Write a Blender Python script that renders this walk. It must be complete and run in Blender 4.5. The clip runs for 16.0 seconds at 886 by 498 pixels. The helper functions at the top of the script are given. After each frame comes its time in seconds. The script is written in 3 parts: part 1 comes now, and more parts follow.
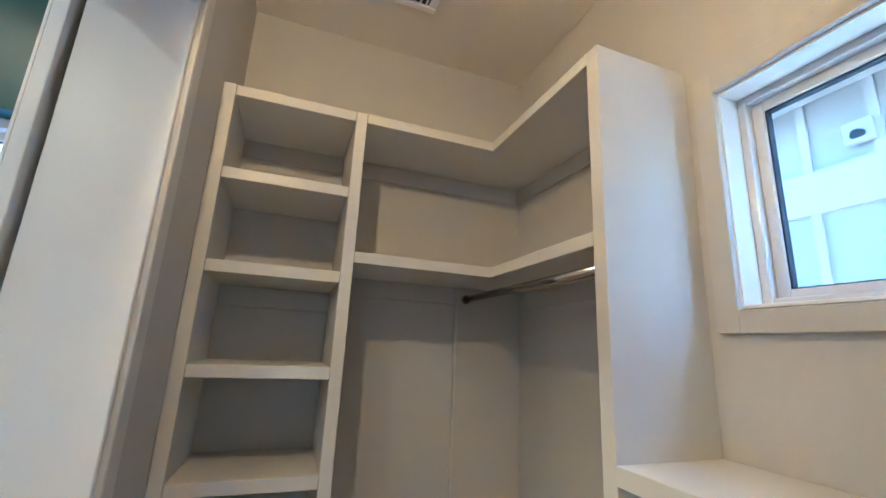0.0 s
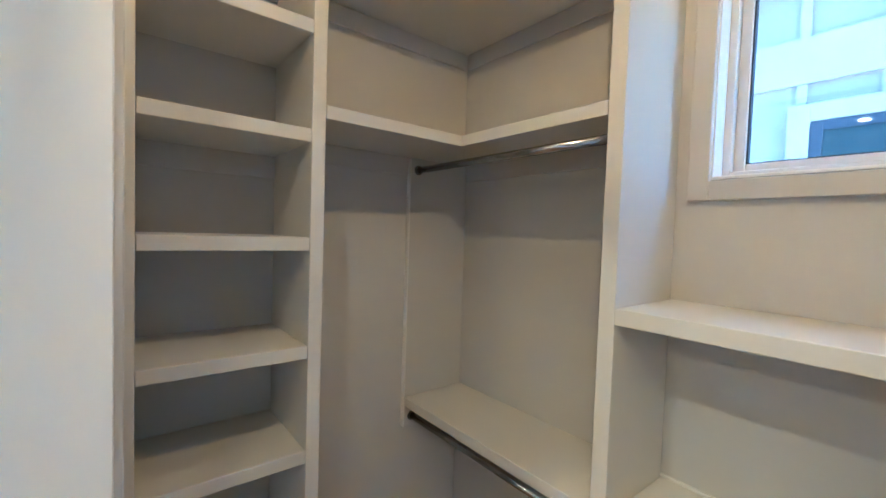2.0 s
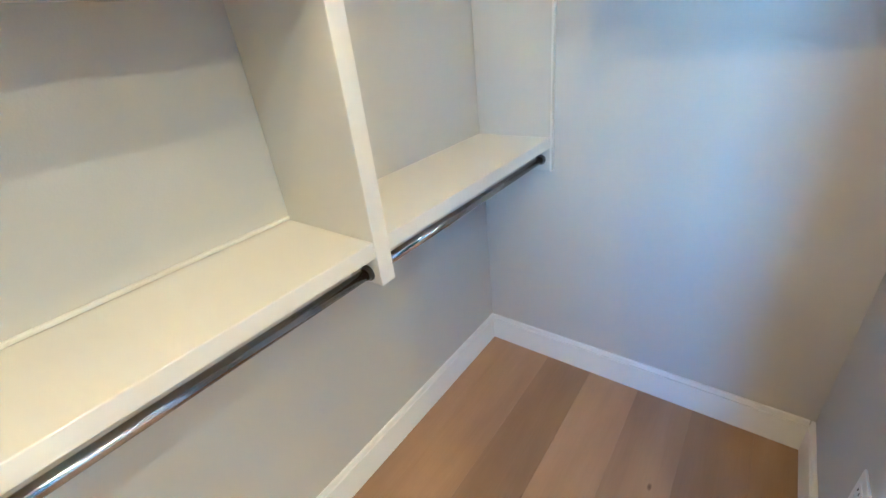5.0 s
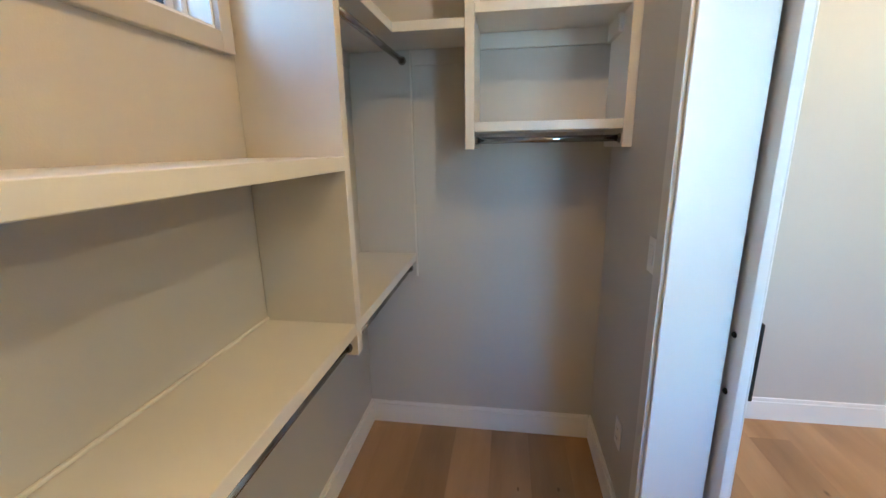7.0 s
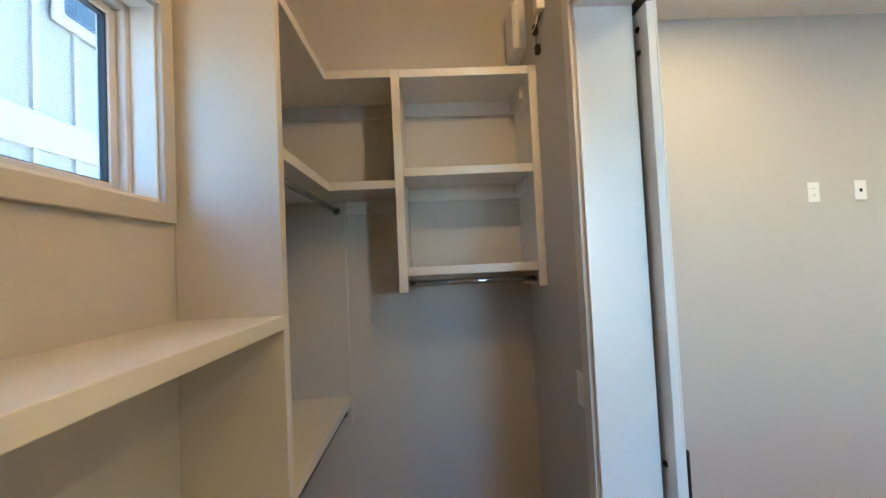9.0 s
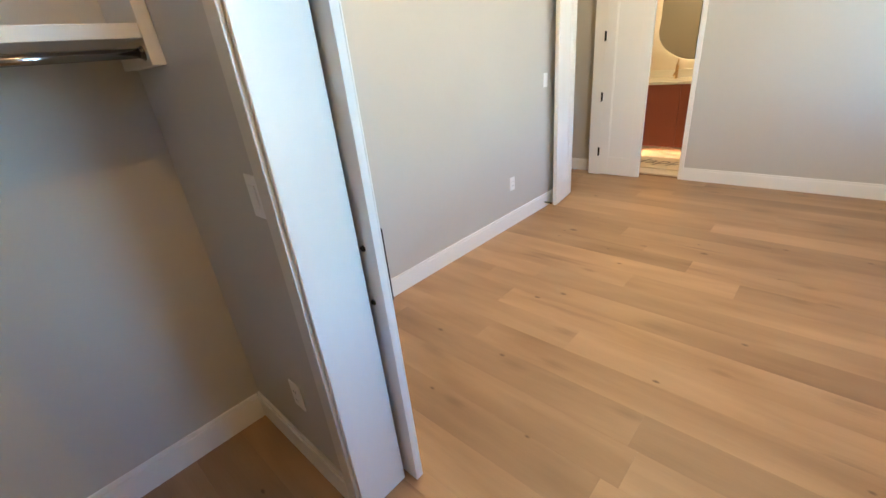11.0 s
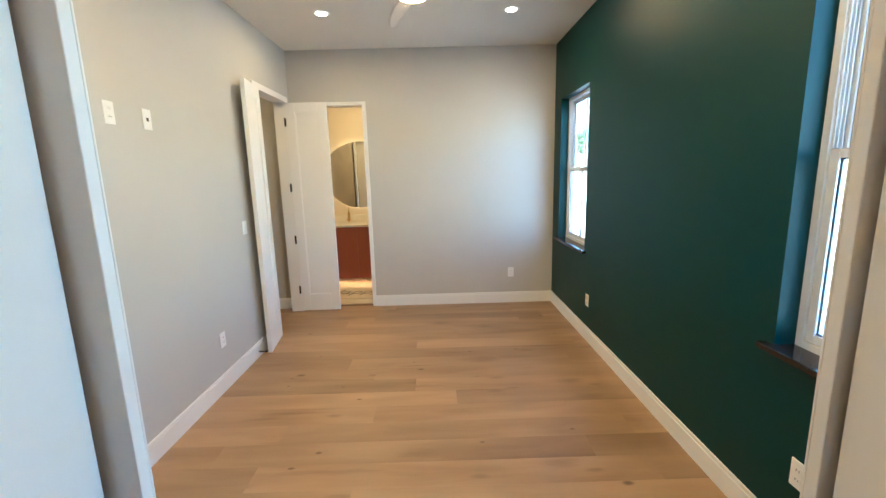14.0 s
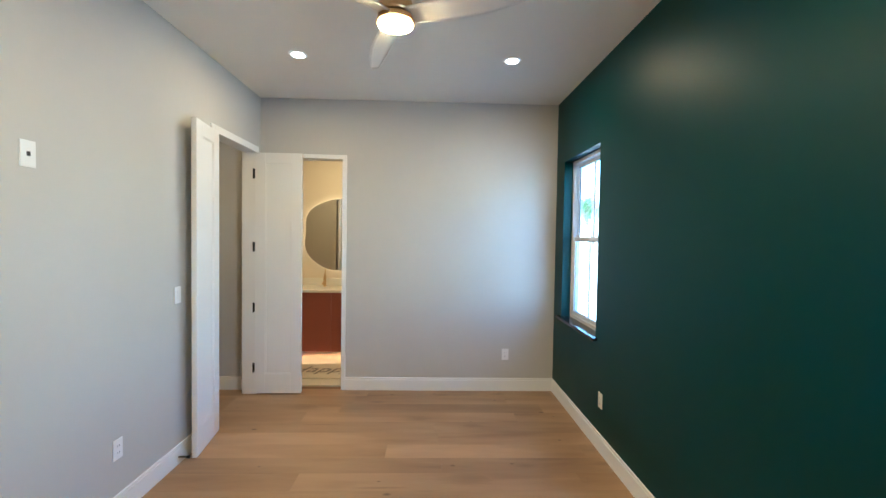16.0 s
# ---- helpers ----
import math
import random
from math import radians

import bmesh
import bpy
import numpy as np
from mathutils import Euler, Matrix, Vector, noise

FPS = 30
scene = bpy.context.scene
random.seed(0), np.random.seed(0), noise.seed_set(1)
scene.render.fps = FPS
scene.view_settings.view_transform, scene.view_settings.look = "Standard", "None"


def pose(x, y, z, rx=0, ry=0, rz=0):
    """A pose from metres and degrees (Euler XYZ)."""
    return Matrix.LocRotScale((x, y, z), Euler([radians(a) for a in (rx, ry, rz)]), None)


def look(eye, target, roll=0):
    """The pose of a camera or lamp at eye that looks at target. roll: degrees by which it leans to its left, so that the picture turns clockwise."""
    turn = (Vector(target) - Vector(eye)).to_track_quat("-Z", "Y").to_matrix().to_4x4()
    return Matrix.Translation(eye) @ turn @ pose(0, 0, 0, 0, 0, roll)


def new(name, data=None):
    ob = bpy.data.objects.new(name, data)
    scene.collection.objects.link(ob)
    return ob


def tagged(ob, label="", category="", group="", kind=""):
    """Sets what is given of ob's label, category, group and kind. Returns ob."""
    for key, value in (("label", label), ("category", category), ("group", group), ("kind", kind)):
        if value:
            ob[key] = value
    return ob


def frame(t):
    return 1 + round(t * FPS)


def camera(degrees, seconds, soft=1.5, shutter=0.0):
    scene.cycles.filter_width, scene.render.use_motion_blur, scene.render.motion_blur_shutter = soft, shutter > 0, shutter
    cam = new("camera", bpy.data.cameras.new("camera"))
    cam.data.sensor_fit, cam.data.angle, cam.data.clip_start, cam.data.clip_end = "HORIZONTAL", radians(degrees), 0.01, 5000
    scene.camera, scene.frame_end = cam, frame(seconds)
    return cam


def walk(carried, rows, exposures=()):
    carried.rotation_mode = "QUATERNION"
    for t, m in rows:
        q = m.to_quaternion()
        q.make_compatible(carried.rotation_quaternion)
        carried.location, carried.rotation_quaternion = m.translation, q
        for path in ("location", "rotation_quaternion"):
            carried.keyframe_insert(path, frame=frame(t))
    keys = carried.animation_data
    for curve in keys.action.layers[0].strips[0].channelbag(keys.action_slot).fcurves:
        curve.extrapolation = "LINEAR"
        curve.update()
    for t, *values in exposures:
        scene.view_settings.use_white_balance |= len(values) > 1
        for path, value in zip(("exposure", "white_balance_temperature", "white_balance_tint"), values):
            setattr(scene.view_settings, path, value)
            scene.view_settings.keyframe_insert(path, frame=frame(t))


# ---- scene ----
cam = camera(94.1, 16.0)
PATH = [
    (0, (-0.209, -0.517, 1.727), (1.622, -1.173, 2.192), 2.7),
    (0.5, (-0.202, -0.494, 1.784), (1.604, -1.134, 2.358), 5.4),
    (1, (-0.175, -0.414, 1.782), (1.62, -1.158, 2.258), 6.9),
    (1.5, (-0.069, -0.3, 1.755), (1.642, -1.311, 1.982), 5.2),
    (2, (0.011, -0.242, 1.681), (1.571, -1.491, 1.601), 1.9),
    (2.5, (0.021, -0.214, 1.581), (1.318, -1.693, 1.218), -1.4),
    (3, (-0.056, -0.185, 1.508), (0.876, -1.871, 0.972), -3.6),
    (3.5, (-0.047, -0.201, 1.467), (0.239, -2.086, 0.861), -4.2),
    (4, (0.038, -0.275, 1.447), (-0.336, -2.103, 0.728), -6.2),
    (4.5, (-0.002, -0.417, 1.404), (-0.93, -1.99, 0.59), -7.2),
    (5, (-0.016, -0.564, 1.38), (-1.376, -1.697, 0.448), -6.8),
    (5.2, (0.033, -0.606, 1.386), (-1.466, -1.527, 0.435), -6.8),
    (7.3, (0.658, -0.729, 1.577), (-1.295, -0.944, 1.202), -0.5),
    (7.5, (0.674, -0.743, 1.605), (-1.301, -0.937, 1.354), -0.2),
    (8, (0.691, -0.727, 1.671), (-1.299, -0.908, 1.738), 0.4),
    (8.2, (0.698, -0.745, 1.678), (-1.289, -0.89, 1.853), 0.3),
    (10.3, (0.466, -0.714, 1.528), (-1.291, 0.027, 0.926), -4.5),
    (10.5, (0.417, -0.716, 1.514), (-1.23, 0.197, 0.841), -5.2),
    (11, (0.329, -0.656, 1.474), (-0.951, 0.627, 0.629), -6.1),
    (11.5, (0.265, -0.51, 1.438), (-0.617, 1.009, 0.481), -6.1),
    (12, (0.17, -0.49, 1.435), (-0.382, 1.154, 0.44), -5.8),
    (12.5, (0.006, -0.611, 1.46), (-0.281, 1.114, 0.49), -5.0),
    (13, (-0.015, -0.677, 1.488), (-0.14, 1.13, 0.642), -3.8),
    (13.5, (0.006, -0.707, 1.545), (-0.03, 1.194, 0.926), -2.5),
    (14, (-0.005, -0.709, 1.595), (0.014, 1.26, 1.242), -1.5),
    (14.5, (-0.036, -0.666, 1.636), (0.016, 1.332, 1.562), -0.7),
    (15, (-0.056, -0.586, 1.653), (0.004, 1.411, 1.751), -0.0),
    (15.5, (0.013, -0.36, 1.653), (0.062, 1.635, 1.784), 0.7),
    (16, (0.067, -0.042, 1.624), (0.129, 1.956, 1.565), 0.9),
]
walk(cam, [(t, look(eye, target, roll)) for t, eye, target, roll in PATH],
     exposures=[(t, stops, kelvin, tint) for t, stops, kelvin, tint in (
         (0.0, 4.27, 3840, -5), (1.5, 4.2, 3830, -5), (2.2, 4.55, 3840, -6), (3.0, 5.17, 3800, -7), (3.5, 5.22, 3800, -7), (4.2, 5.12, 3850, -7), (5.2, 5.62, 3850, -9), (7.3, 4.2, 4600, -5), (8.2, 3.78, 4650, -5), (10.3, 4.42, 4800, -5), (12.5, 4.42, 4900, -5), (13.5, 4.28, 4900, -6), (14.5, 4.12, 4700, -6), (15.5, 4.02, 4550, -6), (16.0, 4.03, 4420, -6))])

# ---- light ----
world = bpy.data.worlds.new("sky")
scene.world = world
world.use_nodes = True
wn = world.node_tree.nodes
sky = wn.new("ShaderNodeTexSky")
sky.sky_type, sky.sun_disc = "NISHITA", False
sky.sun_elevation, sky.sun_rotation = radians(50.0), radians(262.9)
world.node_tree.links.new(sky.outputs[0], wn["Background"].inputs[0])
wn["Background"].inputs[1].default_value = 0.15


def lamp(name, kind, at, target, power, colour, size=0.1, spread=180):
    data = bpy.data.lights.new(name, kind)
    data.energy, data.color = power, colour
    if kind == "AREA":
        data.shape, data.size, data.spread = "DISK", size, radians(spread)
    elif kind == "POINT":
        data.shadow_soft_size = size
    elif kind == "SUN":
        data.angle = radians(0.5)
    ob = new(name, data)
    ob.matrix_world = look(at, target)
    return ob


WARM = (1.0, 0.59, 0.245)
AMBER = (1.0, 0.58, 0.22)
lamp("sun", "SUN", (-20, -2.5, 24.0), (0, 0, 0), 3.0, (1.0, 0.95, 0.87))
CANS = [(0.69, 3.23), (-0.98, 3.23), (0.69, 0.80), (-0.98, 0.80)]
for cx, cy in CANS:
    lamp("downlight_lamp", "AREA", (cx, cy, 2.995), (cx, cy, 0), 0.72 if cy > 2 else 1.05, WARM, 0.10, 180)
lamp("closet_lamp", "POINT", (0.0, -0.272, 2.755), (0, 0, 0), 1.45, (1.0, 0.50, 0.165), 0.022)
lamp("bath_lamp", "AREA", (-1.2, 5.1, 2.9), (-1.2, 5.1, 0), 1.15, AMBER, 0.3)
lamp("hall_lamp", "AREA", (-2.4, 3.4, 2.9), (-2.4, 3.4, 0), 0.45, WARM, 0.3)

# ---- materials ----


def material(name, rough=0.5, metal=0.0):
    m = bpy.data.materials.new(name)
    m.use_nodes = True
    n = m.node_tree.nodes
    b = n["Principled BSDF"]
    b.inputs["Roughness"].default_value, b.inputs["Metallic"].default_value = rough, metal
    return m, n, m.node_tree.links, b


def paint(name, colour, rough=0.55, grain=0.0006, spread=0.05, fine=260.0):
    """Rolled wall paint: faint large blotches and a fine roller stipple."""
    m, n, l, b = material(name, rough)
    co = n.new("ShaderNodeTexCoord")
    big = n.new("ShaderNodeTexNoise")
    big.inputs["Scale"].default_value, big.inputs["Detail"].default_value = 1.7, 5
    l.new(co.outputs["Object"], big.inputs["Vector"])
    ramp = n.new("ShaderNodeMixRGB")
    ramp.inputs[1].default_value = (*[c * (1 - spread) for c in colour], 1)
    ramp.inputs[2].default_value = (*[min(1, c * (1 + spread)) for c in colour], 1)
    l.new(big.outputs["Fac"], ramp.inputs[0])
    l.new(ramp.outputs[0], b.inputs["Base Color"])
    small = n.new("ShaderNodeTexNoise")
    small.inputs["Scale"].default_value, small.inputs["Detail"].default_value = fine, 3
    l.new(co.outputs["Object"], small.inputs["Vector"])
    bump = n.new("ShaderNodeBump")
    bump.inputs["Strength"].default_value, bump.inputs["Distance"].default_value = 0.5, grain
    l.new(small.outputs["Fac"], bump.inputs["Height"])
    l.new(bump.outputs[0], b.inputs["Normal"])
    mr = n.new("ShaderNodeMapRange")
    mr.inputs["To Min"].default_value, mr.inputs["To Max"].default_value = rough - 0.06, rough + 0.06
    l.new(big.outputs["Fac"], mr.inputs["Value"])
    l.new(mr.outputs[0], b.inputs["Roughness"])
    return m


def metal(name, colour, rough):
    m, n, l, b = material(name, rough, 1.0)
    b.inputs["Base Color"].default_value = (*colour, 1)
    co = n.new("ShaderNodeTexCoord")
    t = n.new("ShaderNodeTexNoise")
    t.inputs["Scale"].default_value, t.inputs["Detail"].default_value = 40, 4
    l.new(co.outputs["Object"], t.inputs["Vector"])
    mr = n.new("ShaderNodeMapRange")
    mr.inputs["To Min"].default_value, mr.inputs["To Max"].default_value = rough * 0.75, rough * 1.3
    l.new(t.outputs["Fac"], mr.inputs["Value"])
    l.new(mr.outputs[0], b.inputs["Roughness"])
    return m


def glowing(name, colour, strength):
    m, n, l, b = material(name, 0.4)
    b.inputs["Base Color"].default_value = (0.9, 0.88, 0.84, 1)
    b.inputs["Emission Color"].default_value = (*colour, 1)
    b.inputs["Emission Strength"].default_value = strength
    return m


def plain(name, colour, rough=0.5):
    return paint(name, colour, rough, 0.0002, 0.03, 90)


def wood(name, dark, light):
    """Oak plank: long grain along local x, broad tone by plank, streaks and small dark knots."""
    m, n, l, b = material(name, 0.42)
    co, info = n.new("ShaderNodeTexCoord"), n.new("ShaderNodeObjectInfo")
    shift = n.new("ShaderNodeCombineXYZ")
    for i, k in enumerate((37.0, 11.0, 5.0)):
        mul = n.new("ShaderNodeMath")
        mul.operation, mul.inputs[1].default_value = "MULTIPLY", k
        l.new(info.outputs["Random"], mul.inputs[0])
        l.new(mul.outputs[0], shift.inputs[i])
    add = n.new("ShaderNodeVectorMath")
    l.new(co.outputs["Object"], add.inputs[0])
    l.new(shift.outputs[0], add.inputs[1])

    def noise_at(scale, detail, sx, sy):
        mp = n.new("ShaderNodeMapping")
        mp.inputs["Scale"].default_value = (sx, sy, 1)
        l.new(add.outputs[0], mp.inputs["Vector"])
        t = n.new("ShaderNodeTexNoise")
        t.inputs["Scale"].default_value, t.inputs["Detail"].default_value = scale, detail
        t.inputs["Distortion"].default_value = 0.6
        l.new(mp.outputs[0], t.inputs["Vector"])
        return t
    broad, grain, fibre = noise_at(0.9, 2, 0.9, 3.6), noise_at(2.2, 4, 0.7, 5.0), noise_at(9.0, 5, 1.0, 22.0)
    base = n.new("ShaderNodeValToRGB")
    base.color_ramp.elements[0].color, base.color_ramp.elements[1].color = (*dark, 1), (*light, 1)
    base.color_ramp.elements[0].position, base.color_ramp.elements[1].position = 0.28, 0.70
    mixv = n.new("ShaderNodeMath")
    mixv.operation = "MULTIPLY_ADD"
    mixv.inputs[1].default_value = 0.70
    l.new(broad.outputs["Fac"], mixv.inputs[0])
    half = n.new("ShaderNodeMath")
    half.operation, half.inputs[1].default_value = "MULTIPLY", 0.30
    l.new(grain.outputs["Fac"], half.inputs[0])
    l.new(half.outputs[0], mixv.inputs[2])
    l.new(mixv.outputs[0], base.inputs[0])
    tone = n.new("ShaderNodeHueSaturation")
    tr = n.new("ShaderNodeMapRange")
    tr.inputs["To Min"].default_value, tr.inputs["To Max"].default_value = 0.82, 1.10
    l.new(info.outputs["Random"], tr.inputs["Value"])
    l.new(tr.outputs[0], tone.inputs["Value"])
    l.new(base.outputs[0], tone.inputs["Color"])
    # knots: small dark ones, and wide faint smudges
    last = tone.outputs[0]
    for sx, sy, inner, outer, part_with, strength, tint in ((2.2, 4.2, 0.014, 0.066, 0.74, 0.8, (0.08, 0.040, 0.018, 1)), (1.6, 4.2, 0.0, 0.24, 0.68, 0.45, (0.14, 0.08, 0.036, 1)), (0.45, 6.5, 0.0, 0.20, 0.62, 0.42, (0.15, 0.082, 0.038, 1))):
        mk = n.new("ShaderNodeMapping")
        mk.inputs["Scale"].default_value = (sx, sy, 1)
        l.new(add.outputs[0], mk.inputs["Vector"])
        cells = n.new("ShaderNodeTexVoronoi")
        cells.voronoi_dimensions = "2D"
        cells.inputs["Scale"].default_value = 1.0
        l.new(mk.outputs[0], cells.inputs["Vector"])
        ragged = n.new("ShaderNodeMath")
        ragged.operation = "MULTIPLY_ADD"
        ragged.inputs[1].default_value = outer * 0.8
        l.new(fibre.outputs["Fac"], ragged.inputs[0])
        size = n.new("ShaderNodeSeparateColor")
        l.new(cells.outputs["Color"], size.inputs[0])
        own = n.new("ShaderNodeMapRange")
        own.inputs["To Min"].default_value, own.inputs["To Max"].default_value = 0.6, 2.2
        l.new(size.outputs[1], own.inputs["Value"])
        wide = n.new("ShaderNodeMath")
        wide.operation = "MULTIPLY"
        l.new(cells.outputs["Distance"], wide.inputs[0])
        l.new(own.outputs[0], wide.inputs[1])
        l.new(wide.outputs[0], ragged.inputs[2])
        kr = n.new("ShaderNodeMapRange")
        kr.interpolation_type = "SMOOTHSTEP"
        kr.inputs["From Min"].default_value, kr.inputs["From Max"].default_value = inner + outer * 0.4, outer * 1.4
        kr.inputs["To Min"].default_value, kr.inputs["To Max"].default_value = strength, 0.0
        l.new(ragged.outputs[0], kr.inputs["Value"])
        sep = n.new("ShaderNodeSeparateColor")
        l.new(cells.outputs["Color"], sep.inputs[0])
        gate = n.new("ShaderNodeMath")
        gate.operation, gate.inputs[1].default_value = "GREATER_THAN", part_with
        l.new(sep.outputs[0], gate.inputs[0])
        kk = n.new("ShaderNodeMath")
        kk.operation = "MULTIPLY"
        l.new(kr.outputs[0], kk.inputs[0])
        l.new(gate.outputs[0], kk.inputs[1])
        kn = n.new("ShaderNodeMixRGB")
        kn.inputs[2].default_value = tint
        l.new(kk.outputs[0], kn.inputs[0])
        l.new(last, kn.inputs[1])
        last = kn.outputs[0]
    # fibres
    fb = n.new("ShaderNodeMapRange")
    fb.inputs["From Min"].default_value, fb.inputs["From Max"].default_value = 0.35, 0.65
    fb.inputs["To Min"].default_value, fb.inputs["To Max"].default_value = 0.965, 1.015
    l.new(fibre.outputs["Fac"], fb.inputs["Value"])
    fm = n.new("ShaderNodeMixRGB")
    fm.blend_type, fm.inputs[0].default_value = "MULTIPLY", 1.0
    l.new(last, fm.inputs[1])
    l.new(fb.outputs[0], fm.inputs[2])
    l.new(fm.outputs[0], b.inputs["Base Color"])
    bump = n.new("ShaderNodeBump")
    bump.inputs["Strength"].default_value, bump.inputs["Distance"].default_value = 0.35, 0.0006
    l.new(fibre.outputs["Fac"], bump.inputs["Height"])
    l.new(bump.outputs[0], b.inputs["Normal"])
    return m


def glass(name, tint=0.97):
    m, n, l, b = material(name, 0.0)
    b.inputs["Base Color"].default_value = (1, 1, 1, 1)
    tr, gl, mx, lw, mr = (n.new(k) for k in ("ShaderNodeBsdfTransparent", "ShaderNodeBsdfGlossy", "ShaderNodeMixShader", "ShaderNodeLayerWeight", "ShaderNodeMapRange"))
    tr.inputs[0].default_value = (tint * 0.985, tint, tint, 1)
    gl.inputs["Roughness"].default_value = 0.0
    mr.inputs["From Min"].default_value, mr.inputs["To Min"].default_value, mr.inputs["To Max"].default_value = 0.3, 0.02, 0.30
    l.new(lw.outputs["Facing"], mr.inputs["Value"])
    l.new(mr.outputs[0], mx.inputs[0])
    l.new(tr.outputs[0], mx.inputs[1])
    l.new(gl.outputs[0], mx.inputs[2])
    l.new(mx.outputs[0], n["Material Output"].inputs[0])
    return m


M_WALL = paint("wall_paint_greige", (0.525, 0.505, 0.465), 0.6)
M_CEIL = paint("ceiling_paint", (0.76, 0.71, 0.61), 0.7, 0.0012, 0.04, 140)
M_TRIM = paint("trim_paint_white", (0.80, 0.79, 0.76), 0.32, 0.00025, 0.02, 120)
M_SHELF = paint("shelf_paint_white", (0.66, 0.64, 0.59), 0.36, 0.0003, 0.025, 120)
M_GREEN = paint("wall_paint_green", (0.0004, 0.034, 0.0375), 0.42, 0.0006, 0.06)
M_GREEN.node_tree.nodes["Principled BSDF"].inputs["Specular IOR Level"].default_value = 0.21
M_OAK = wood("oak_plank", (0.235, 0.135, 0.060), (0.43, 0.272, 0.142))
M_SUB = plain("subfloor", (0.20, 0.13, 0.075), 0.8)
M_CHROME = metal("chrome", (0.36, 0.36, 0.37), 0.14)
M_DARKMETAL = metal("dark_nickel", (0.16, 0.15, 0.14), 0.3)
M_BLACK = plain("black_metal", (0.008, 0.008, 0.008), 0.55)
M_BLACK.node_tree.nodes["Principled BSDF"].inputs["Specular IOR Level"].default_value = 0.25
M_BRASS = metal("brushed_brass", (0.60, 0.42, 0.20), 0.3)
M_PLATE = plain("white_plastic", (0.82, 0.81, 0.79), 0.35)
M_VINYL = plain("window_vinyl_white", (0.64, 0.645, 0.65), 0.4)
M_GASKET = plain("gasket_dark", (0.03, 0.035, 0.045), 0.6)
M_STONE = plain("sill_stone_black", (0.012, 0.012, 0.014), 0.10)
M_GLASS = glass("window_glass", 0.95)
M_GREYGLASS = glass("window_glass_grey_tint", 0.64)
M_LED = glowing("led_lens", (1.0, 0.88, 0.70), 2.0)
M_FANLED = glowing("fan_lamp_lens", WARM, 18.5)
M_STRIP = glowing("led_strip", (1.0, 0.50, 0.18), 2.0)
M_HALO = glowing("mirror_backlight", (1.0, 0.62, 0.28), 0.5)
M_TERRA = plain("vanity_terracotta", (0.30, 0.085, 0.052), 0.45)
M_QUARTZ = plain("quartz_top", (0.80, 0.76, 0.68), 0.2)
M_BATHWALL = paint("bath_wall_paint", (0.74, 0.66, 0.54), 0.6)
M_TILE = plain("bath_tile", (0.68, 0.60, 0.48), 0.3)
M_TILEDARK = plain("bath_tile_motif", (0.13, 0.10, 0.085), 0.35)
M_MAT = paint("mat_weave", (0.66, 0.58, 0.46), 0.9, 0.003, 0.1, 180)
M_MIRROR = metal("mirror_silver", (0.86, 0.86, 0.84), 0.02)
M_BLADE = plain("fan_blade_cream", (0.72, 0.67, 0.58), 0.4)
M_VENTDARK = plain("duct_dark", (0.03, 0.028, 0.026), 0.8)
# one white house paint: shade on the panels put into the darker siding colour
M_SIDING = paint("siding_white_shaded", (0.37, 0.32, 0.275), 0.6, 0.0002, 0.04, 9.0)
M_BATTEN = paint("batten_white_lit", (0.46, 0.40, 0.345), 0.6, 0.0002, 0.04, 9.0)
M_GROUND = paint("concrete_pale", (0.58, 0.55, 0.49), 0.85, 0.004, 0.15, 30)
M_FENCE = paint("fence_tan", (0.42, 0.33, 0.22), 0.75, 0.002, 0.12, 40)
M_BARK = paint("bark", (0.16, 0.12, 0.09), 0.9, 0.006, 0.25, 30)
M_LEAF = paint("leaf", (0.07, 0.13, 0.03), 0.6, 0.001, 0.3, 20)
M_ROOF = plain("roof_shingle_dark", (0.09, 0.09, 0.095), 0.8)
M_BLUEGLASS = plain("dark_window_glass", (0.04, 0.055, 0.06), 0.08)
M_NAVY = plain("sash_navy", (0.045, 0.05, 0.065), 0.4)
M_WIRE = plain("wire_black", (0.02, 0.02, 0.02), 0.5)

# ---- mesh helpers ----


def box(bm, x0, x1, y0, y1, z0, z1, bevel=0.0, seg=1):
    """Adds a box to bm, with its edges rounded by bevel."""
    m = Matrix.Translation(((x0 + x1) / 2, (y0 + y1) / 2, (z0 + z1) / 2)) @ Matrix.Diagonal((abs(x1 - x0), abs(y1 - y0), abs(z1 - z0), 1))
    vs = bmesh.ops.create_cube(bm, size=1, matrix=m)["verts"]
    if bevel:
        es = list({e for v in vs for e in v.link_edges})
        bmesh.ops.bevel(bm, geom=es, offset=bevel, segments=seg, affect="EDGES", profile=0.5)
    return bm


def rod(bm, a, b, r, r2=None, seg=16, caps=True):
    a, b = Vector(a), Vector(b)
    d = b - a
    m = Matrix.Translation((a + b) / 2) @ d.to_track_quat("Z", "Y").to_matrix().to_4x4()
    bmesh.ops.create_cone(bm, cap_ends=caps, segments=seg, radius1=r, radius2=r if r2 is None else r2, depth=d.length, matrix=m)
    return bm


def lathe(bm, at, profile, seg=32):
    """Turns a profile of (radius, height) about the upright axis through at."""
    rings = []
    for r, z in profile:
        rings.append([bm.verts.new((at[0] + r * math.cos(2 * math.pi * i / seg), at[1] + r * math.sin(2 * math.pi * i / seg), at[2] + z)) for i in range(seg)])
    for p, q in zip(rings, rings[1:]):
        for i in range(seg):
            bm.faces.new((p[i], p[(i + 1) % seg], q[(i + 1) % seg], q[i]))
    bm.faces.new(rings[0][::-1])
    bm.faces.new(rings[-1])
    bmesh.ops.recalc_face_normals(bm, faces=bm.faces)
    return bm


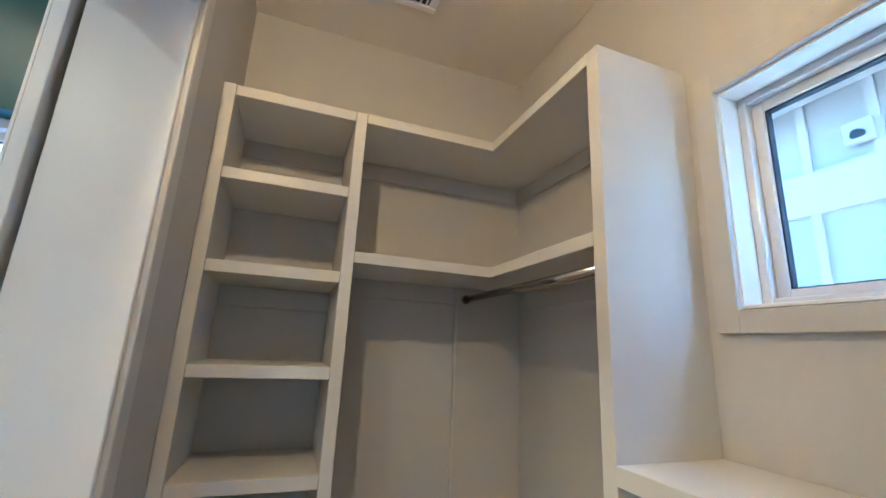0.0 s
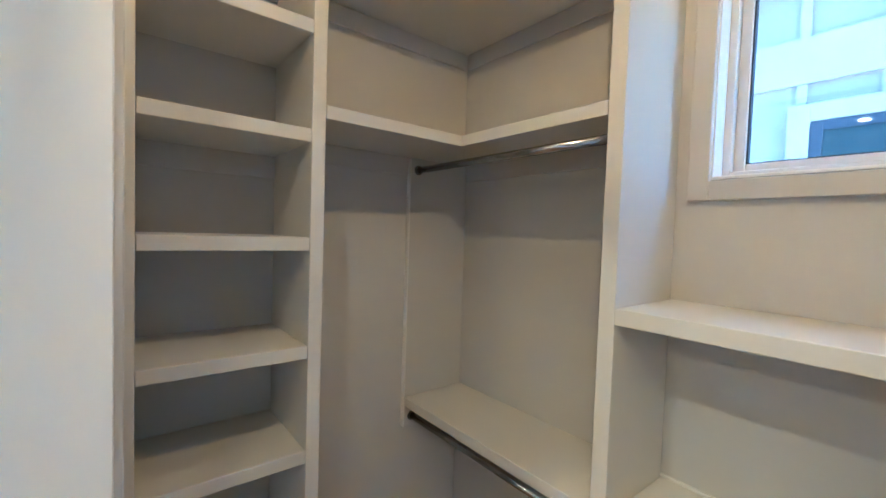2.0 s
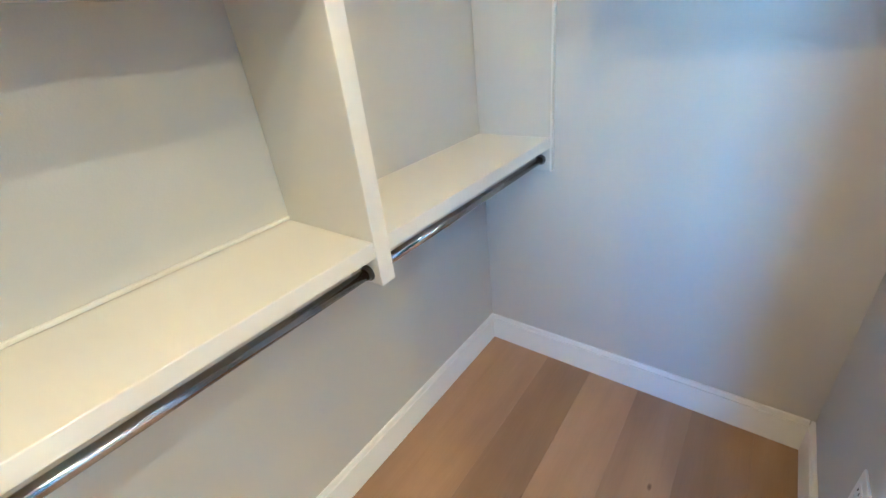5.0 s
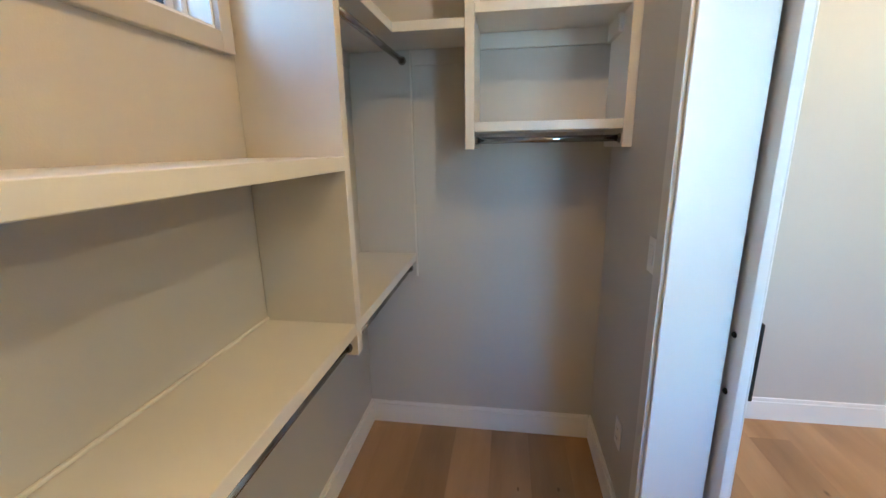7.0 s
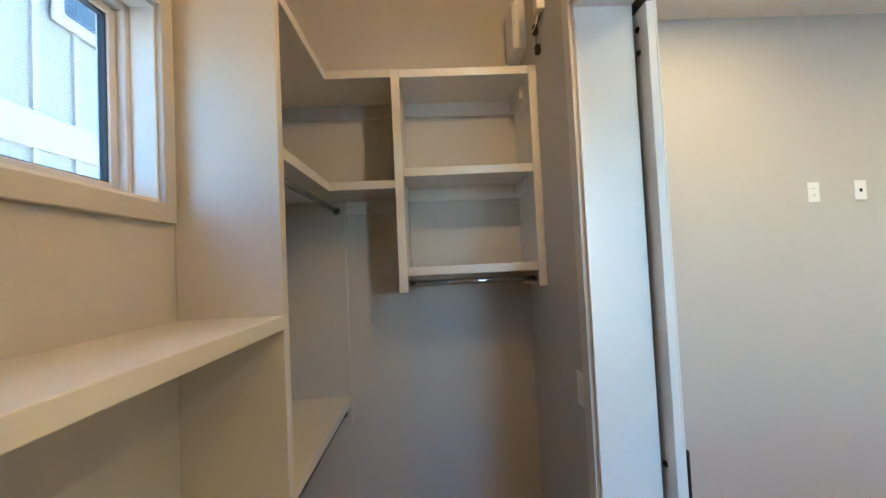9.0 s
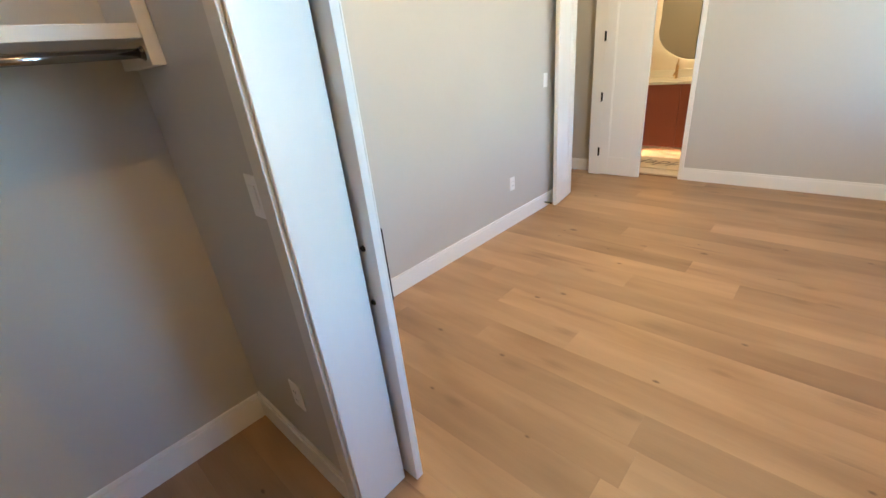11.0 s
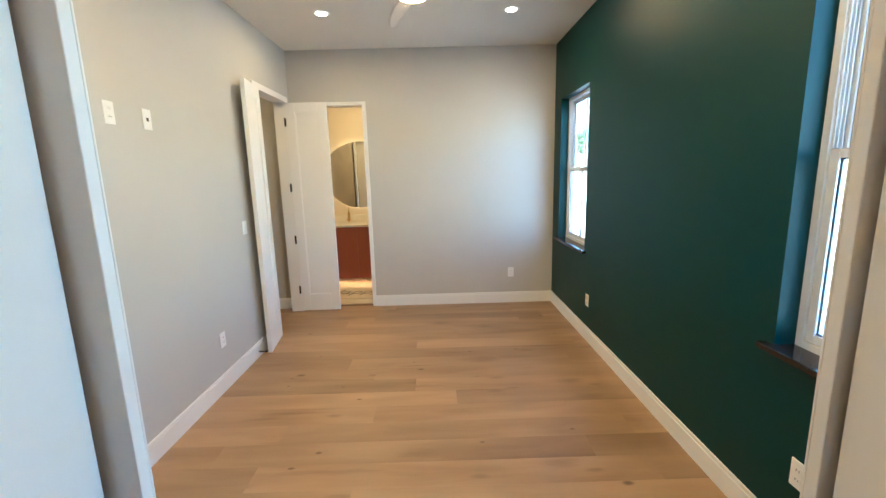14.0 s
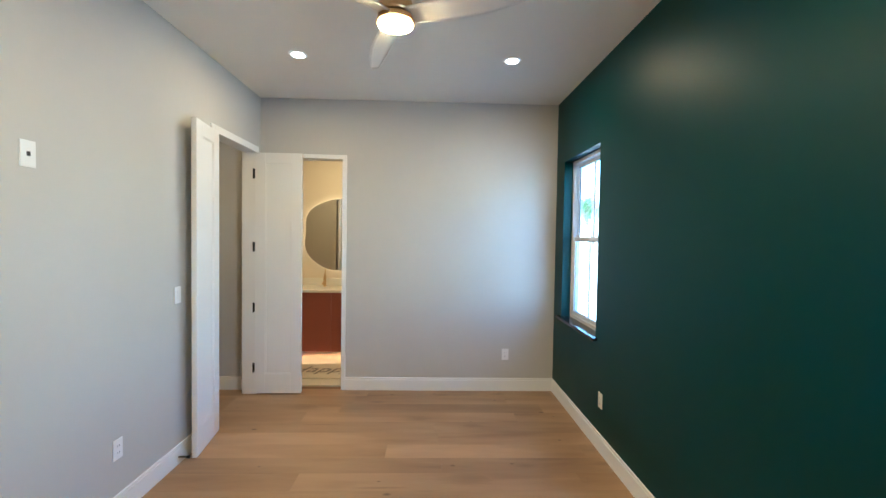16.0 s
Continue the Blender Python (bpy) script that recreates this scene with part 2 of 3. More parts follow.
def mesh_of(name, bm, mat, smooth=False):
    me = bpy.data.meshes.new(name)
    bm.to_mesh(me)
    bm.free()
    me.materials.append(mat)
    if smooth:
        for p in me.polygons:
            p.use_smooth = True
    return me


def part(name, bm, mat, parent, label="", smooth=False):
    ob = new(name, mesh_of(name, bm, mat, smooth))
    ob.parent = parent
    if parent is not None:
        ob.matrix_parent_inverse = parent.matrix_world.inverted()
    if label:
        tagged(ob, label)
    return ob


def thing(name, at, label, category, group="", kind=""):
    ob = new(name)
    ob.location = at
    ob.empty_display_size = 0.05
    ob.matrix_world = Matrix.Translation(at)
    return tagged(ob, label, category, group, kind)


def structure(name, bm, mat, label, category):
    return tagged(new(name, mesh_of(name, bm, mat)), label, category, kind="structure")


def B(*a, **k):
    return box(bmesh.new(), *a, **k)


def wall(name, axis, p0, p1, u0, u1, z0, z1, holes, mat, label):
    """An upright wall between p0 and p1 on its axis, running u0 to u1, with square holes (ua, ub, za, zb)."""
    bm = bmesh.new()
    us = sorted({u0, u1, *[h[0] for h in holes], *[h[1] for h in holes]})
    for a, b in zip(us, us[1:]):
        spans = sorted((h[2], h[3]) for h in holes if h[0] <= a + 1e-6 and h[1] >= b - 1e-6)
        z = z0
        for za, zb in [*spans, (z1, z1)]:
            if za > z + 1e-6:
                if axis == "x":
                    box(bm, p0, p1, a, b, z, za)
                else:
                    box(bm, a, b, p0, p1, z, za)
            z = max(z, zb)
    bmesh.ops.remove_doubles(bm, verts=bm.verts, dist=1e-5)
    return structure(name, bm, mat, label, "wall")


# ---- plan ----
H = 3.02                                   # ceilings
CX0, CX1, CY0, CY1 = -1.405, 1.395, -1.455, -0.24   # closet
BX0, BX1, BY0, BY1 = -1.69, 1.39, -0.058, 4.28      # bedroom
OX0, OX1, OZ = -0.615, 0.705, 2.445                 # closet opening
W1 = (0.045, 0.905, 0.855, 2.405)                   # bedroom windows: y, y, z, z
W2 = (3.175, 4.035, 0.845, 2.385)
EY0, EY1, EZ = 3.36, 4.15, 2.45                     # entry in the west wall
TX0, TX1, TZ = -1.56, -0.85, 2.41                   # bathroom door
CW = (-0.445, 0.425, 1.84, 2.376)                   # closet window: x, x, z, z

wall("wall_closet_front", "y", CY1, BY0, -1.84, 1.56, 0, H, [(OX0 - 0.017, OX1 + 0.017, 0, OZ + 0.017)], M_WALL, "light greige painted wall with the wide closet opening")
wall("wall_closet_back", "y", CY0 - 0.15, CY0, -1.56, 1.56, 0, H, [CW], M_WALL, "light greige painted closet wall with a high window")
wall("wall_closet_east", "x", CX1, CX1 + 0.15, CY0, CY1, 0, H, [], M_WALL, "light greige painted closet end wall")
wall("wall_closet_west", "x", CX0 - 0.15, CX0, CY0, CY1, 0, H, [], M_WALL, "light greige painted closet end wall")
wall("wall_bedroom_east", "x", BX1, BX1 + 0.16, BY0, BY1 + 0.13, 0, H, [W1, W2], M_GREEN, "deep teal green painted accent wall with two windows")
wall("wall_bedroom_west", "x", BX0 - 0.13, BX0, BY0, BY1, 0, H, [(EY0 - 0.02, EY1 + 0.02, 0, EZ + 0.02)], M_WALL, "light greige painted wall with the entry opening")
wall("wall_bedroom_north", "y", BY1, BY1 + 0.13, -3.6, BX1, 0, H, [(TX0 - 0.02, TX1 + 0.02, 0, TZ + 0.02)], M_WALL, "light greige painted wall with the bathroom doorway")
structure("ceiling", B(BX0 - 0.13, 1.55, CY0 - 0.15, BY1 + 0.13, H, H + 0.12), M_CEIL, "flat painted ceiling in a warm light grey", "ceiling")
# hallway and bathroom behind their doors
wall("wall_hall_west", "x", -3.6, -3.48, 1.6, BY1, 0, H, [], M_WALL, "light greige painted hallway wall")
wall("wall_hall_south", "y", 1.48, 1.6, -3.6, BX0 - 0.13, 0, H, [], M_WALL, "light greige painted hallway wall")
structure("ceiling_hall", B(-3.6, BX0 - 0.13, 1.48, BY1, H, H + 0.12), M_CEIL, "flat painted hallway ceiling", "ceiling")
wall("wall_bath_north", "y", 5.92, 6.04, -2.6, 0.9, 0, H, [], M_BATHWALL, "warm cream painted bathroom wall")
wall("wall_bath_west", "x", -2.6, -2.48, BY1 + 0.13, 5.92, 0, H, [], M_BATHWALL, "warm cream painted bathroom wall")
wall("wall_bath_east", "x", 0.78, 0.9, BY1 + 0.13, 5.92, 0, H, [], M_BATHWALL, "warm cream painted bathroom wall")
structure("ceiling_bath", B(-2.6, 0.9, BY1 + 0.13, 6.04, H, H + 0.12), M_BATHWALL, "cream painted bathroom ceiling", "ceiling")


# ---- closet shelving ----
F = 0.037      # thickness of the face edges
CAT = "shelving"


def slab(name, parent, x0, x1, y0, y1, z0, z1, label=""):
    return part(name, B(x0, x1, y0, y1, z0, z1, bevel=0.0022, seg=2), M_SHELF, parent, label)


tower = thing("shelf_tower", (1.235, -0.46, 0.667), "tall white painted shelf tower with six open cubbies", CAT)
slab("side_panel", tower, 1.075, CX1, -0.277, CY1 - 0.001, 0.667, 2.49)
slab("side_panel", tower, 1.075, CX1, -0.683, -0.646, 0.667, 2.49)
for z in (2.455, 2.184, 1.905, 1.621, 1.333, 1.048, 0.69):
    slab("shelf", tower, 1.077, CX1 - 0.001, -0.645, -0.278, z, z + F - 0.002)
    if z in (2.455, 1.905):
        part("cleat", B(CX1 - 0.010, CX1 - 0.002, -0.645, -0.278, z - 0.070, z - 0.001, bevel=0.001), M_WALL, tower)
tower_w = thing("shelf_tower", (-1.25, -0.56, 1.526), "short white painted hanging shelf tower with two open cubbies", CAT)
slab("side_panel", tower_w, CX0, -1.09, -0.277, CY1 - 0.001, 1.526, 2.49)
slab("side_panel", tower_w, CX0, -1.09, -0.876, -0.839, 1.526, 2.49)
for z in (2.453, 2.022, 1.594):
    slab("shelf", tower_w, CX0 + 0.001, -1.092, -0.838, -0.278, z, z + F - 0.001)
    if z > 1.6:
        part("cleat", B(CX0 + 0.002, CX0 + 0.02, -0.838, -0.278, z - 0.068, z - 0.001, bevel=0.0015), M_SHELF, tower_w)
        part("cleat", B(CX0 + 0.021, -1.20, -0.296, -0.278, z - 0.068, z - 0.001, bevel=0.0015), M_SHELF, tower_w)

YF = -1.158    # front of the shelving on the back wall
unit = thing("wall_shelving", (0, -1.3, 0.905), "white painted built-in shelving across the closet's back wall", CAT)
for x0 in (0.505, -0.553):
    slab("divider", unit, x0, x0 + 0.041, CY0 + 0.001, YF, 0.905, 2.49)
slab("counter", unit, -0.511, 0.504, CY0 + 0.001, YF + 0.002, 1.478, 1.517)
part("cleat", B(-0.511, 0.504, CY0 + 0.001, CY0 + 0.010, 1.014, 1.024, bevel=0.002), M_SHELF, unit)
for xa, xb in ((-1.384, -0.554), (-0.511, 0.504), (0.547, 1.374)):
    slab("lower_shelf", unit, xa, xb, CY0 + 0.001, YF - 0.001, 0.976, 1.013)
for sx, xin, xt in ((1, 0.547, 1.075), (-1, -0.554, -1.09)):
    xe = CX1 if sx > 0 else CX0
    part("end_panel", B(*sorted((xe - sx * 0.001, xe - sx * 0.019)), CY0 + 0.001, YF - 0.003, 0.89, 1.971, bevel=0.002), M_WALL, unit)
    part("edge_strip", B(*sorted((xe - sx * 0.002, xe - sx * 0.023)), YF - 0.0025, YF + 0.004, 0.89, 1.970, bevel=0.0015), M_SHELF, unit, "white front edge strip")
    stile = -0.684 if sx > 0 else -0.877
    for z in (2.456, 1.973):
        bm = bmesh.new()
        pts = [(xin, YF), (xt, YF), (xt, stile), (xe - sx * 0.001, stile), (xe - sx * 0.001, CY0 + 0.001), (xin, CY0 + 0.001)]
        vs = [bm.verts.new((x, y, z)) for x, y in pts]
        f = bm.faces.new(vs)
        up = bmesh.ops.extrude_face_region(bm, geom=[f])["geom"]
        bmesh.ops.translate(bm, verts=[v for v in up if isinstance(v, bmesh.types.BMVert)], vec=(0, 0, 0.036))
        bmesh.ops.recalc_face_normals(bm, faces=bm.faces)
        bmesh.ops.bevel(bm, geom=list(bm.edges), offset=0.0022, segments=2, affect="EDGES", profile=0.5)
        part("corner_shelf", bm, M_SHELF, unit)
        part("cleat", B(*sorted((xin, xe - sx * 0.021)), CY0 + 0.001, CY0 + 0.009, z - 0.070, z - 0.001, bevel=0.0015), M_WALL, unit)
        part("cleat", B(*sorted((xe - sx * 0.001, xe - sx * 0.009)), CY0 + 0.022, stile - 0.002, z - 0.070, z - 0.001, bevel=0.0015), M_WALL, unit)


def closet_rod(a, b, label):
    """A hanging rod between two flanged sockets."""
    a, b = Vector(a), Vector(b)
    d = (b - a).normalized()
    t = thing("closet_rod", a.lerp(b, 0.5), label, "clothes rod", "closet rods")
    part("rod", rod(bmesh.new(), a + d * 0.004, b - d * 0.004, 0.0128, seg=20), M_CHROME, t, smooth=True)
    for p, s in ((a, 1), (b, -1)):
        bm = rod(bmesh.new(), p, p + d * s * 0.003, 0.019, seg=20)
        rod(bm, p, p + d * s * 0.010, 0.0150, seg=20)
        part("socket", bm, M_DARKMETAL, t, "dark metal rod socket")


ROD = "polished chrome rod under the lower shelf"
RY = -1.195
closet_rod((0.547, RY, 0.931), (1.374, RY, 0.931), ROD)
closet_rod((-0.511, RY, 0.931), (0.504, RY, 0.931), ROD)
closet_rod((-1.384, RY, 0.931), (-0.554, RY, 0.931), ROD)
closet_rod((0.547, RY, 1.925), (1.374, RY, 1.925), "polished chrome rod under the upper shelf")
closet_rod((-1.384, RY, 1.925), (-0.554, RY, 1.925), "polished chrome rod under the upper shelf")
closet_rod((-1.13, -0.838, 1.560), (-1.13, -0.278, 1.560), "polished chrome rod under the short shelf tower")

# ---- closet window ----


def ring(bm, axis, u0, u1, z0, z1, w, p0, p1, bevel=0.002):
    """Four bars round the square (u0, u1, z0, z1), w wide outwards-in, between p0 and p1 on the axis."""
    def bar(a, b, c, d):
        if axis == "y":
            box(bm, a, b, p0, p1, c, d, bevel)
        else:
            box(bm, p0, p1, a, b, c, d, bevel)
    bar(u0, u0 + w, z0, z1)
    bar(u1 - w, u1, z0, z1)
    bar(u0 + w, u1 - w, z0, z0 + w)
    bar(u0 + w, u1 - w, z1 - w, z1)
    return bm


x0, x1, z0, z1 = CW
cwin = tagged(thing("window_1", (0, CY0, z0), "fixed white-framed closet window with painted casing", "window"), kind="structure")
part("casing", ring(bmesh.new(), "y", x0 - 0.05, x1 + 0.046, z0 - 0.054, z1 + 0.05, 0.05, CY0, CY0 + 0.02), M_WALL, cwin)
part("window_return", ring(bmesh.new(), "y", x0, x1, z0, z1, 0.008, CY0 - 0.06, CY0 + 0.004, 0.001), M_TRIM, cwin)
part("window_frame", ring(bmesh.new(), "y", x0, x1, z0, z1, 0.026, CY0 - 0.10, CY0 - 0.061), M_VINYL, cwin)
part("sash", ring(bmesh.new(), "y", x0 + 0.026, x1 - 0.026, z0 + 0.02, z1 - 0.026, 0.026, CY0 - 0.115, CY0 - 0.082), M_VINYL, cwin)
part("gasket", ring(bmesh.new(), "y", x0 + 0.052, x1 - 0.052, z0 + 0.046, z1 - 0.052, 0.0035, CY0 - 0.107, CY0 - 0.088, 0), M_GASKET, cwin)
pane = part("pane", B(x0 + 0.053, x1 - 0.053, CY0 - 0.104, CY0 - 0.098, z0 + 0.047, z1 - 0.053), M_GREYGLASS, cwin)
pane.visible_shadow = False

# ---- closet opening: jamb lining and sliding barn doors ----
jb = bmesh.new()
box(jb, OX0 - 0.016, OX0, CY1 - 0.003, BY0 + 0.006, 0, OZ, 0.002)
box(jb, OX1, OX1 + 0.016, CY1 - 0.003, BY0 + 0.006, 0, OZ, 0.002)
box(jb, OX0 - 0.016, OX1 + 0.016, CY1 - 0.003, BY0 + 0.006, OZ, OZ + 0.016, 0.002)
structure("trim_closet_jamb", jb, M_TRIM, "white painted jamb lining of the closet opening", "trim")
cb = bmesh.new()
box(cb, OX0 - 0.080, OX0 - 0.018, CY1 - 0.014, CY1, 0, OZ + 0.080, 0.002)
box(cb, OX1 + 0.018, OX1 + 0.080, CY1 - 0.014, CY1, 0, OZ + 0.080, 0.002)
box(cb, OX0 - 0.018, OX1 + 0.018, CY1 - 0.014, CY1, OZ + 0.018, OZ + 0.080, 0.002)
structure("trim_closet_casing", cb, M_SHELF, "flat casing boards round the closet opening", "trim")


def barn_door(sign, x_edge, group):
    d = thing("barn_door", (x_edge + sign * 0.36, -0.02, 0.012), "white painted sliding barn door, slid fully open", "door", group)
    xa, xb = sorted((x_edge, x_edge + sign * 0.72))
    part("panel", B(xa, xb, -0.036, -0.010, 0.012, 2.425, bevel=0.002, seg=2), M_TRIM, d)
    fr = bmesh.new()
    ring(fr, "y", xa, xb, 0.012, 2.425, 0.11, -0.010, -0.003, 0.0015)
    part("face_frame", fr, M_TRIM, d)
    sb = B(x_edge + sign * 0.14 - 0.02, x_edge + sign * 0.14 + 0.02, -0.0025, 0.003, 2.24, 2.54, 0.002)
    rod(sb, (x_edge + sign * 0.14, -0.030, 2.513), (x_edge + sign * 0.14, -0.003, 2.513), 0.035)
    part("hanger", sb, M_BLACK, d, "black strap hanger with wheel")
    if sign > 0:
        return
    hx = x_edge + sign * 0.045
    hb = bmesh.new()
    box(hb, hx - 0.008, hx + 0.008, 0.019, 0.031, 0.78, 1.03, 0.003)
    for hz in (0.813, 0.999):
        rod(hb, (hx, -0.003, hz), (hx, 0.021, hz), 0.007)
    part("handle", hb, M_BLACK, d, "black metal pull handle")
    for hz in (0.813, 0.999, 2.30, 2.375):
        part("bolt", lathe(bmesh.new(), (0, 0, 0), [(0.010, 0), (0.010, 0.003), (0.006, 0.007)], 14), M_BLACK, d, "black bolt cap").matrix_world = pose(x_edge + sign * 0.055, -0.036, hz - 0.012, 90, 0, 0)


barn_door(-1, -0.562, "closet barn doors")
barn_door(1, 0.692, "closet barn doors")
rail = thing("barn_door_rail", (0.05, -0.02, 2.52), "black flat steel rail over the closet opening", "rail")
part("rail_bar", B(-1.45, 1.38, -0.024, -0.016, 2.432, 2.477, 0.001), M_BLACK, rail)
for rx in (-1.3, -0.65, 0.05, 0.75, 1.3):
    part("standoff", rod(bmesh.new(), (rx, BY0, 2.455), (rx, -0.014, 2.455), 0.011), M_BLACK, rail)

# ---- baseboards ----


def baseboard(segments):
    bm = bmesh.new()
    for xa, ya, xb, yb, nx, ny in segments:
        for d, h0, h1 in ((0.014, 0.0, 0.112), (0.010, 0.112, 0.135)):
            if ny:
                box(bm, xa, xb, *sorted((ya, ya + ny * d)), h0, h1, 0.002 if h0 else 0)
            else:
                box(bm, *sorted((xa, xa + nx * d)), ya, yb, h0, h1, 0.002 if h0 else 0)
    return structure("baseboard", bm, M_TRIM, "white painted baseboard with a stepped top", "baseboard")


baseboard([(CX0, CY0, CX1, CY0, 0, 1), (CX0, CY0 + 0.014, CX0, CY1 - 0.014, 1, 0), (CX1, CY0 + 0.014, CX1, CY1 - 0.014, -1, 0),
           (CX0, CY1, OX0 - 0.081, CY1, 0, -1), (OX1 + 0.081, CY1, CX1, CY1, 0, -1)])
baseboard([(BX1, BY0, BX1, BY1 - 0.014, -1, 0), (TX1 + 0.045, BY1, BX1, BY1, 0, -1), (BX0, BY0, BX0, EY0 - 0.06, 1, 0),
           (BX0 + 0.014, BY0, OX0 - 0.03, BY0, 0, 1), (OX1 + 0.03, BY0, BX1 - 0.014, BY0, 0, 1)])
baseboard([(-3.48, BY1, BX0 - 0.13, BY1, 0, -1)])

# ---- bedroom windows ----


def sash_window(name, y0, y1, z0, z1, label, muntin=False):
    """A white vinyl single-hung window set deep in the green wall, over a black stone stool."""
    t = tagged(thing(name, (BX1, (y0 + y1) / 2, z0), label, "window"), kind="structure")
    xo = BX1 + 0.085
    part("window_frame", ring(bmesh.new(), "x", y0, y1, z0, z1, 0.035, xo, xo + 0.075), M_VINYL, t)
    mid = (z0 + z1) / 2 + 0.005
    up = part("upper_sash", ring(bmesh.new(), "x", y0 + 0.035, y1 - 0.035, mid - 0.015, z1 - 0.035, 0.032, xo + 0.042, xo + 0.066), M_VINYL, t)
    lo = part("lower_sash", ring(bmesh.new(), "x", y0 + 0.035, y1 - 0.035, z0 + 0.035, mid + 0.020, 0.036, xo + 0.010, xo + 0.038), M_VINYL, t)
    for sash, za, zb, xg in ((up, mid + 0.017, z1 - 0.067, xo + 0.054), (lo, z0 + 0.071, mid - 0.016, xo + 0.024)):
        p = part("pane", B(xg - 0.002, xg + 0.002, y0 + 0.066, y1 - 0.066, za, zb), M_GLASS, sash)
        p.visible_shadow = False
        if muntin:
            ym = (y0 + y1) / 2
            part("muntin", B(xg - 0.006, xg + 0.006, ym - 0.014, ym + 0.014, za, zb, 0.002), M_SHELF, sash)
        part("gasket", ring(bmesh.new(), "x", y0 + 0.066, y1 - 0.066, za, zb, 0.005, xg - 0.005, xg + 0.005, 0), M_GASKET, sash)
    for ys, sg in ((y0 + 0.035, 1), (y1 - 0.035, -1)):
        for k in range(3):
            part("track_rib", B(xo + 0.008 + 0.011 * k, xo + 0.012 + 0.011 * k, *sorted((ys, ys + sg * (0.010 + 0.005 * k))), mid + 0.022, z1 - 0.036, 0.001), M_VINYL, t)
    part("latch", B(xo - 0.004, xo + 0.012, (y0 + y1) / 2 - 0.03, (y0 + y1) / 2 + 0.03, mid + 0.004, mid + 0.020, 0.003), M_VINYL, t)
    part("window_sill", sill(y0, y1, z0, xo), M_STONE, t, "polished black stone stool")


def sill(y0, y1, z0, xo):
    bm = box(bmesh.new(), BX1 - 0.042, BX1 - 0.001, y0 - 0.045, y1 + 0.048, z0 - 0.022, z0 + 0.004, 0.003, 2)
    return box(bm, BX1 - 0.003, xo, y0 + 0.002, y1 - 0.002, z0 + 0.001, z0 + 0.004)


sash_window("window_2", *W1, "white single-hung window in the green wall, black stone stool")
sash_window("window_3", *W2, "white single-hung window near the corner, black stone stool", True)

# ---- doors at the far end ----


def panel_door(name, hinge, angle, width, height, label, hinges=True, flip=1):
    """One-panel shaker door leaf; local x from the hinge, local y its thickness."""
    d = thing(name, (hinge[0], hinge[1], 0.01), label, "door")
    d.matrix_world = pose(hinge[0], hinge[1], 0.01, 0, 0, angle)
    st, th = 0.105, 0.036
    bm = bmesh.new()
    for xa, xb, za, zb in ((0, st, 0, height), (width - st, width, 0, height), (st, width - st, 0, 0.20), (st, width - st, height - st, height)):
        box(bm, xa, xb, -th / 2, th / 2, za, zb, 0.0015)
    obs = [part("leaf_frame", bm, M_TRIM, None)]
    obs.append(part("panel", B(st, width - st, -0.009, 0.009, 0.20, height - st), M_TRIM, None))
    mb = bmesh.new()
    for s in (-1, 1):
        ring(mb, "y", st, width - st, 0.20, height - st, 0.012, *sorted((s * 0.009, s * 0.0135)), 0)
    obs.append(part("moulding", mb, M_TRIM, None))
    if hinges:
        for hz in (0.22, 0.83, 1.44, 2.05 + 0.12):
            hb = B(-0.012, 0.004, -th / 2 - 0.004, th / 2 + 0.002, hz, hz + 0.09, 0.001)
            rod(hb, (-0.008, flip * (th / 2 + 0.006), hz - 0.004), (-0.008, flip * (th / 2 + 0.006), hz + 0.094), 0.007, seg=10)
            obs.append(part("hinge", hb, M_BLACK, None, "black door hinge"))
    for o in obs:
        o.parent = d
    return d


panel_door("entry_door", (-1.662, 3.355), -82.0, 0.435, 2.425, "white one-panel door leaf folded back to the wall", hinges=False)
panel_door("entry_door", (-1.693, 4.163), 0.5, 0.465, 2.425, "white one-panel door leaf standing open, black hinges", flip=-1)
stop = thing("door_stop", (-1.64, 2.865, 0.05), "black rigid door stop on the baseboard", "door stop")
part("stop_rod", rod(bmesh.new(), (-1.676, 2.865, 0.05), (-1.612, 2.865, 0.05), 0.006), M_BLACK, stop)
part("stop_tip", rod(bmesh.new(), (-1.616, 2.865, 0.05), (-1.602, 2.865, 0.05), 0.010), M_BLACK, stop)
eb = bmesh.new()
box(eb, BX0 - 0.13, BX0 + 0.014, EY0 - 0.055, EY0, 0, EZ + 0.05, 0.002)
box(eb, BX0 - 0.13, BX0 + 0.014, EY1, EY1 + 0.055, 0, EZ + 0.05, 0.002)
box(eb, BX0 - 0.13, BX0 + 0.014, EY0, EY1, EZ - 0.01, EZ + 0.05, 0.002)
structure("trim_entry", eb, M_TRIM, "white painted casing of the entry doors", "trim")
tb = bmesh.new()
for xa, xb in ((TX0 - 0.045, TX0), (TX1, TX1 + 0.045)):
    box(tb, xa, xb, BY1 - 0.014, BY1 + 0.13, 0, TZ, 0.002)
box(tb, TX0 - 0.045, TX1 + 0.045, BY1 - 0.014, BY1 + 0.13, TZ, TZ + 0.042, 0.002)
structure("trim_bath_door", tb, M_TRIM, "white painted casing of the bathroom doorway", "trim")

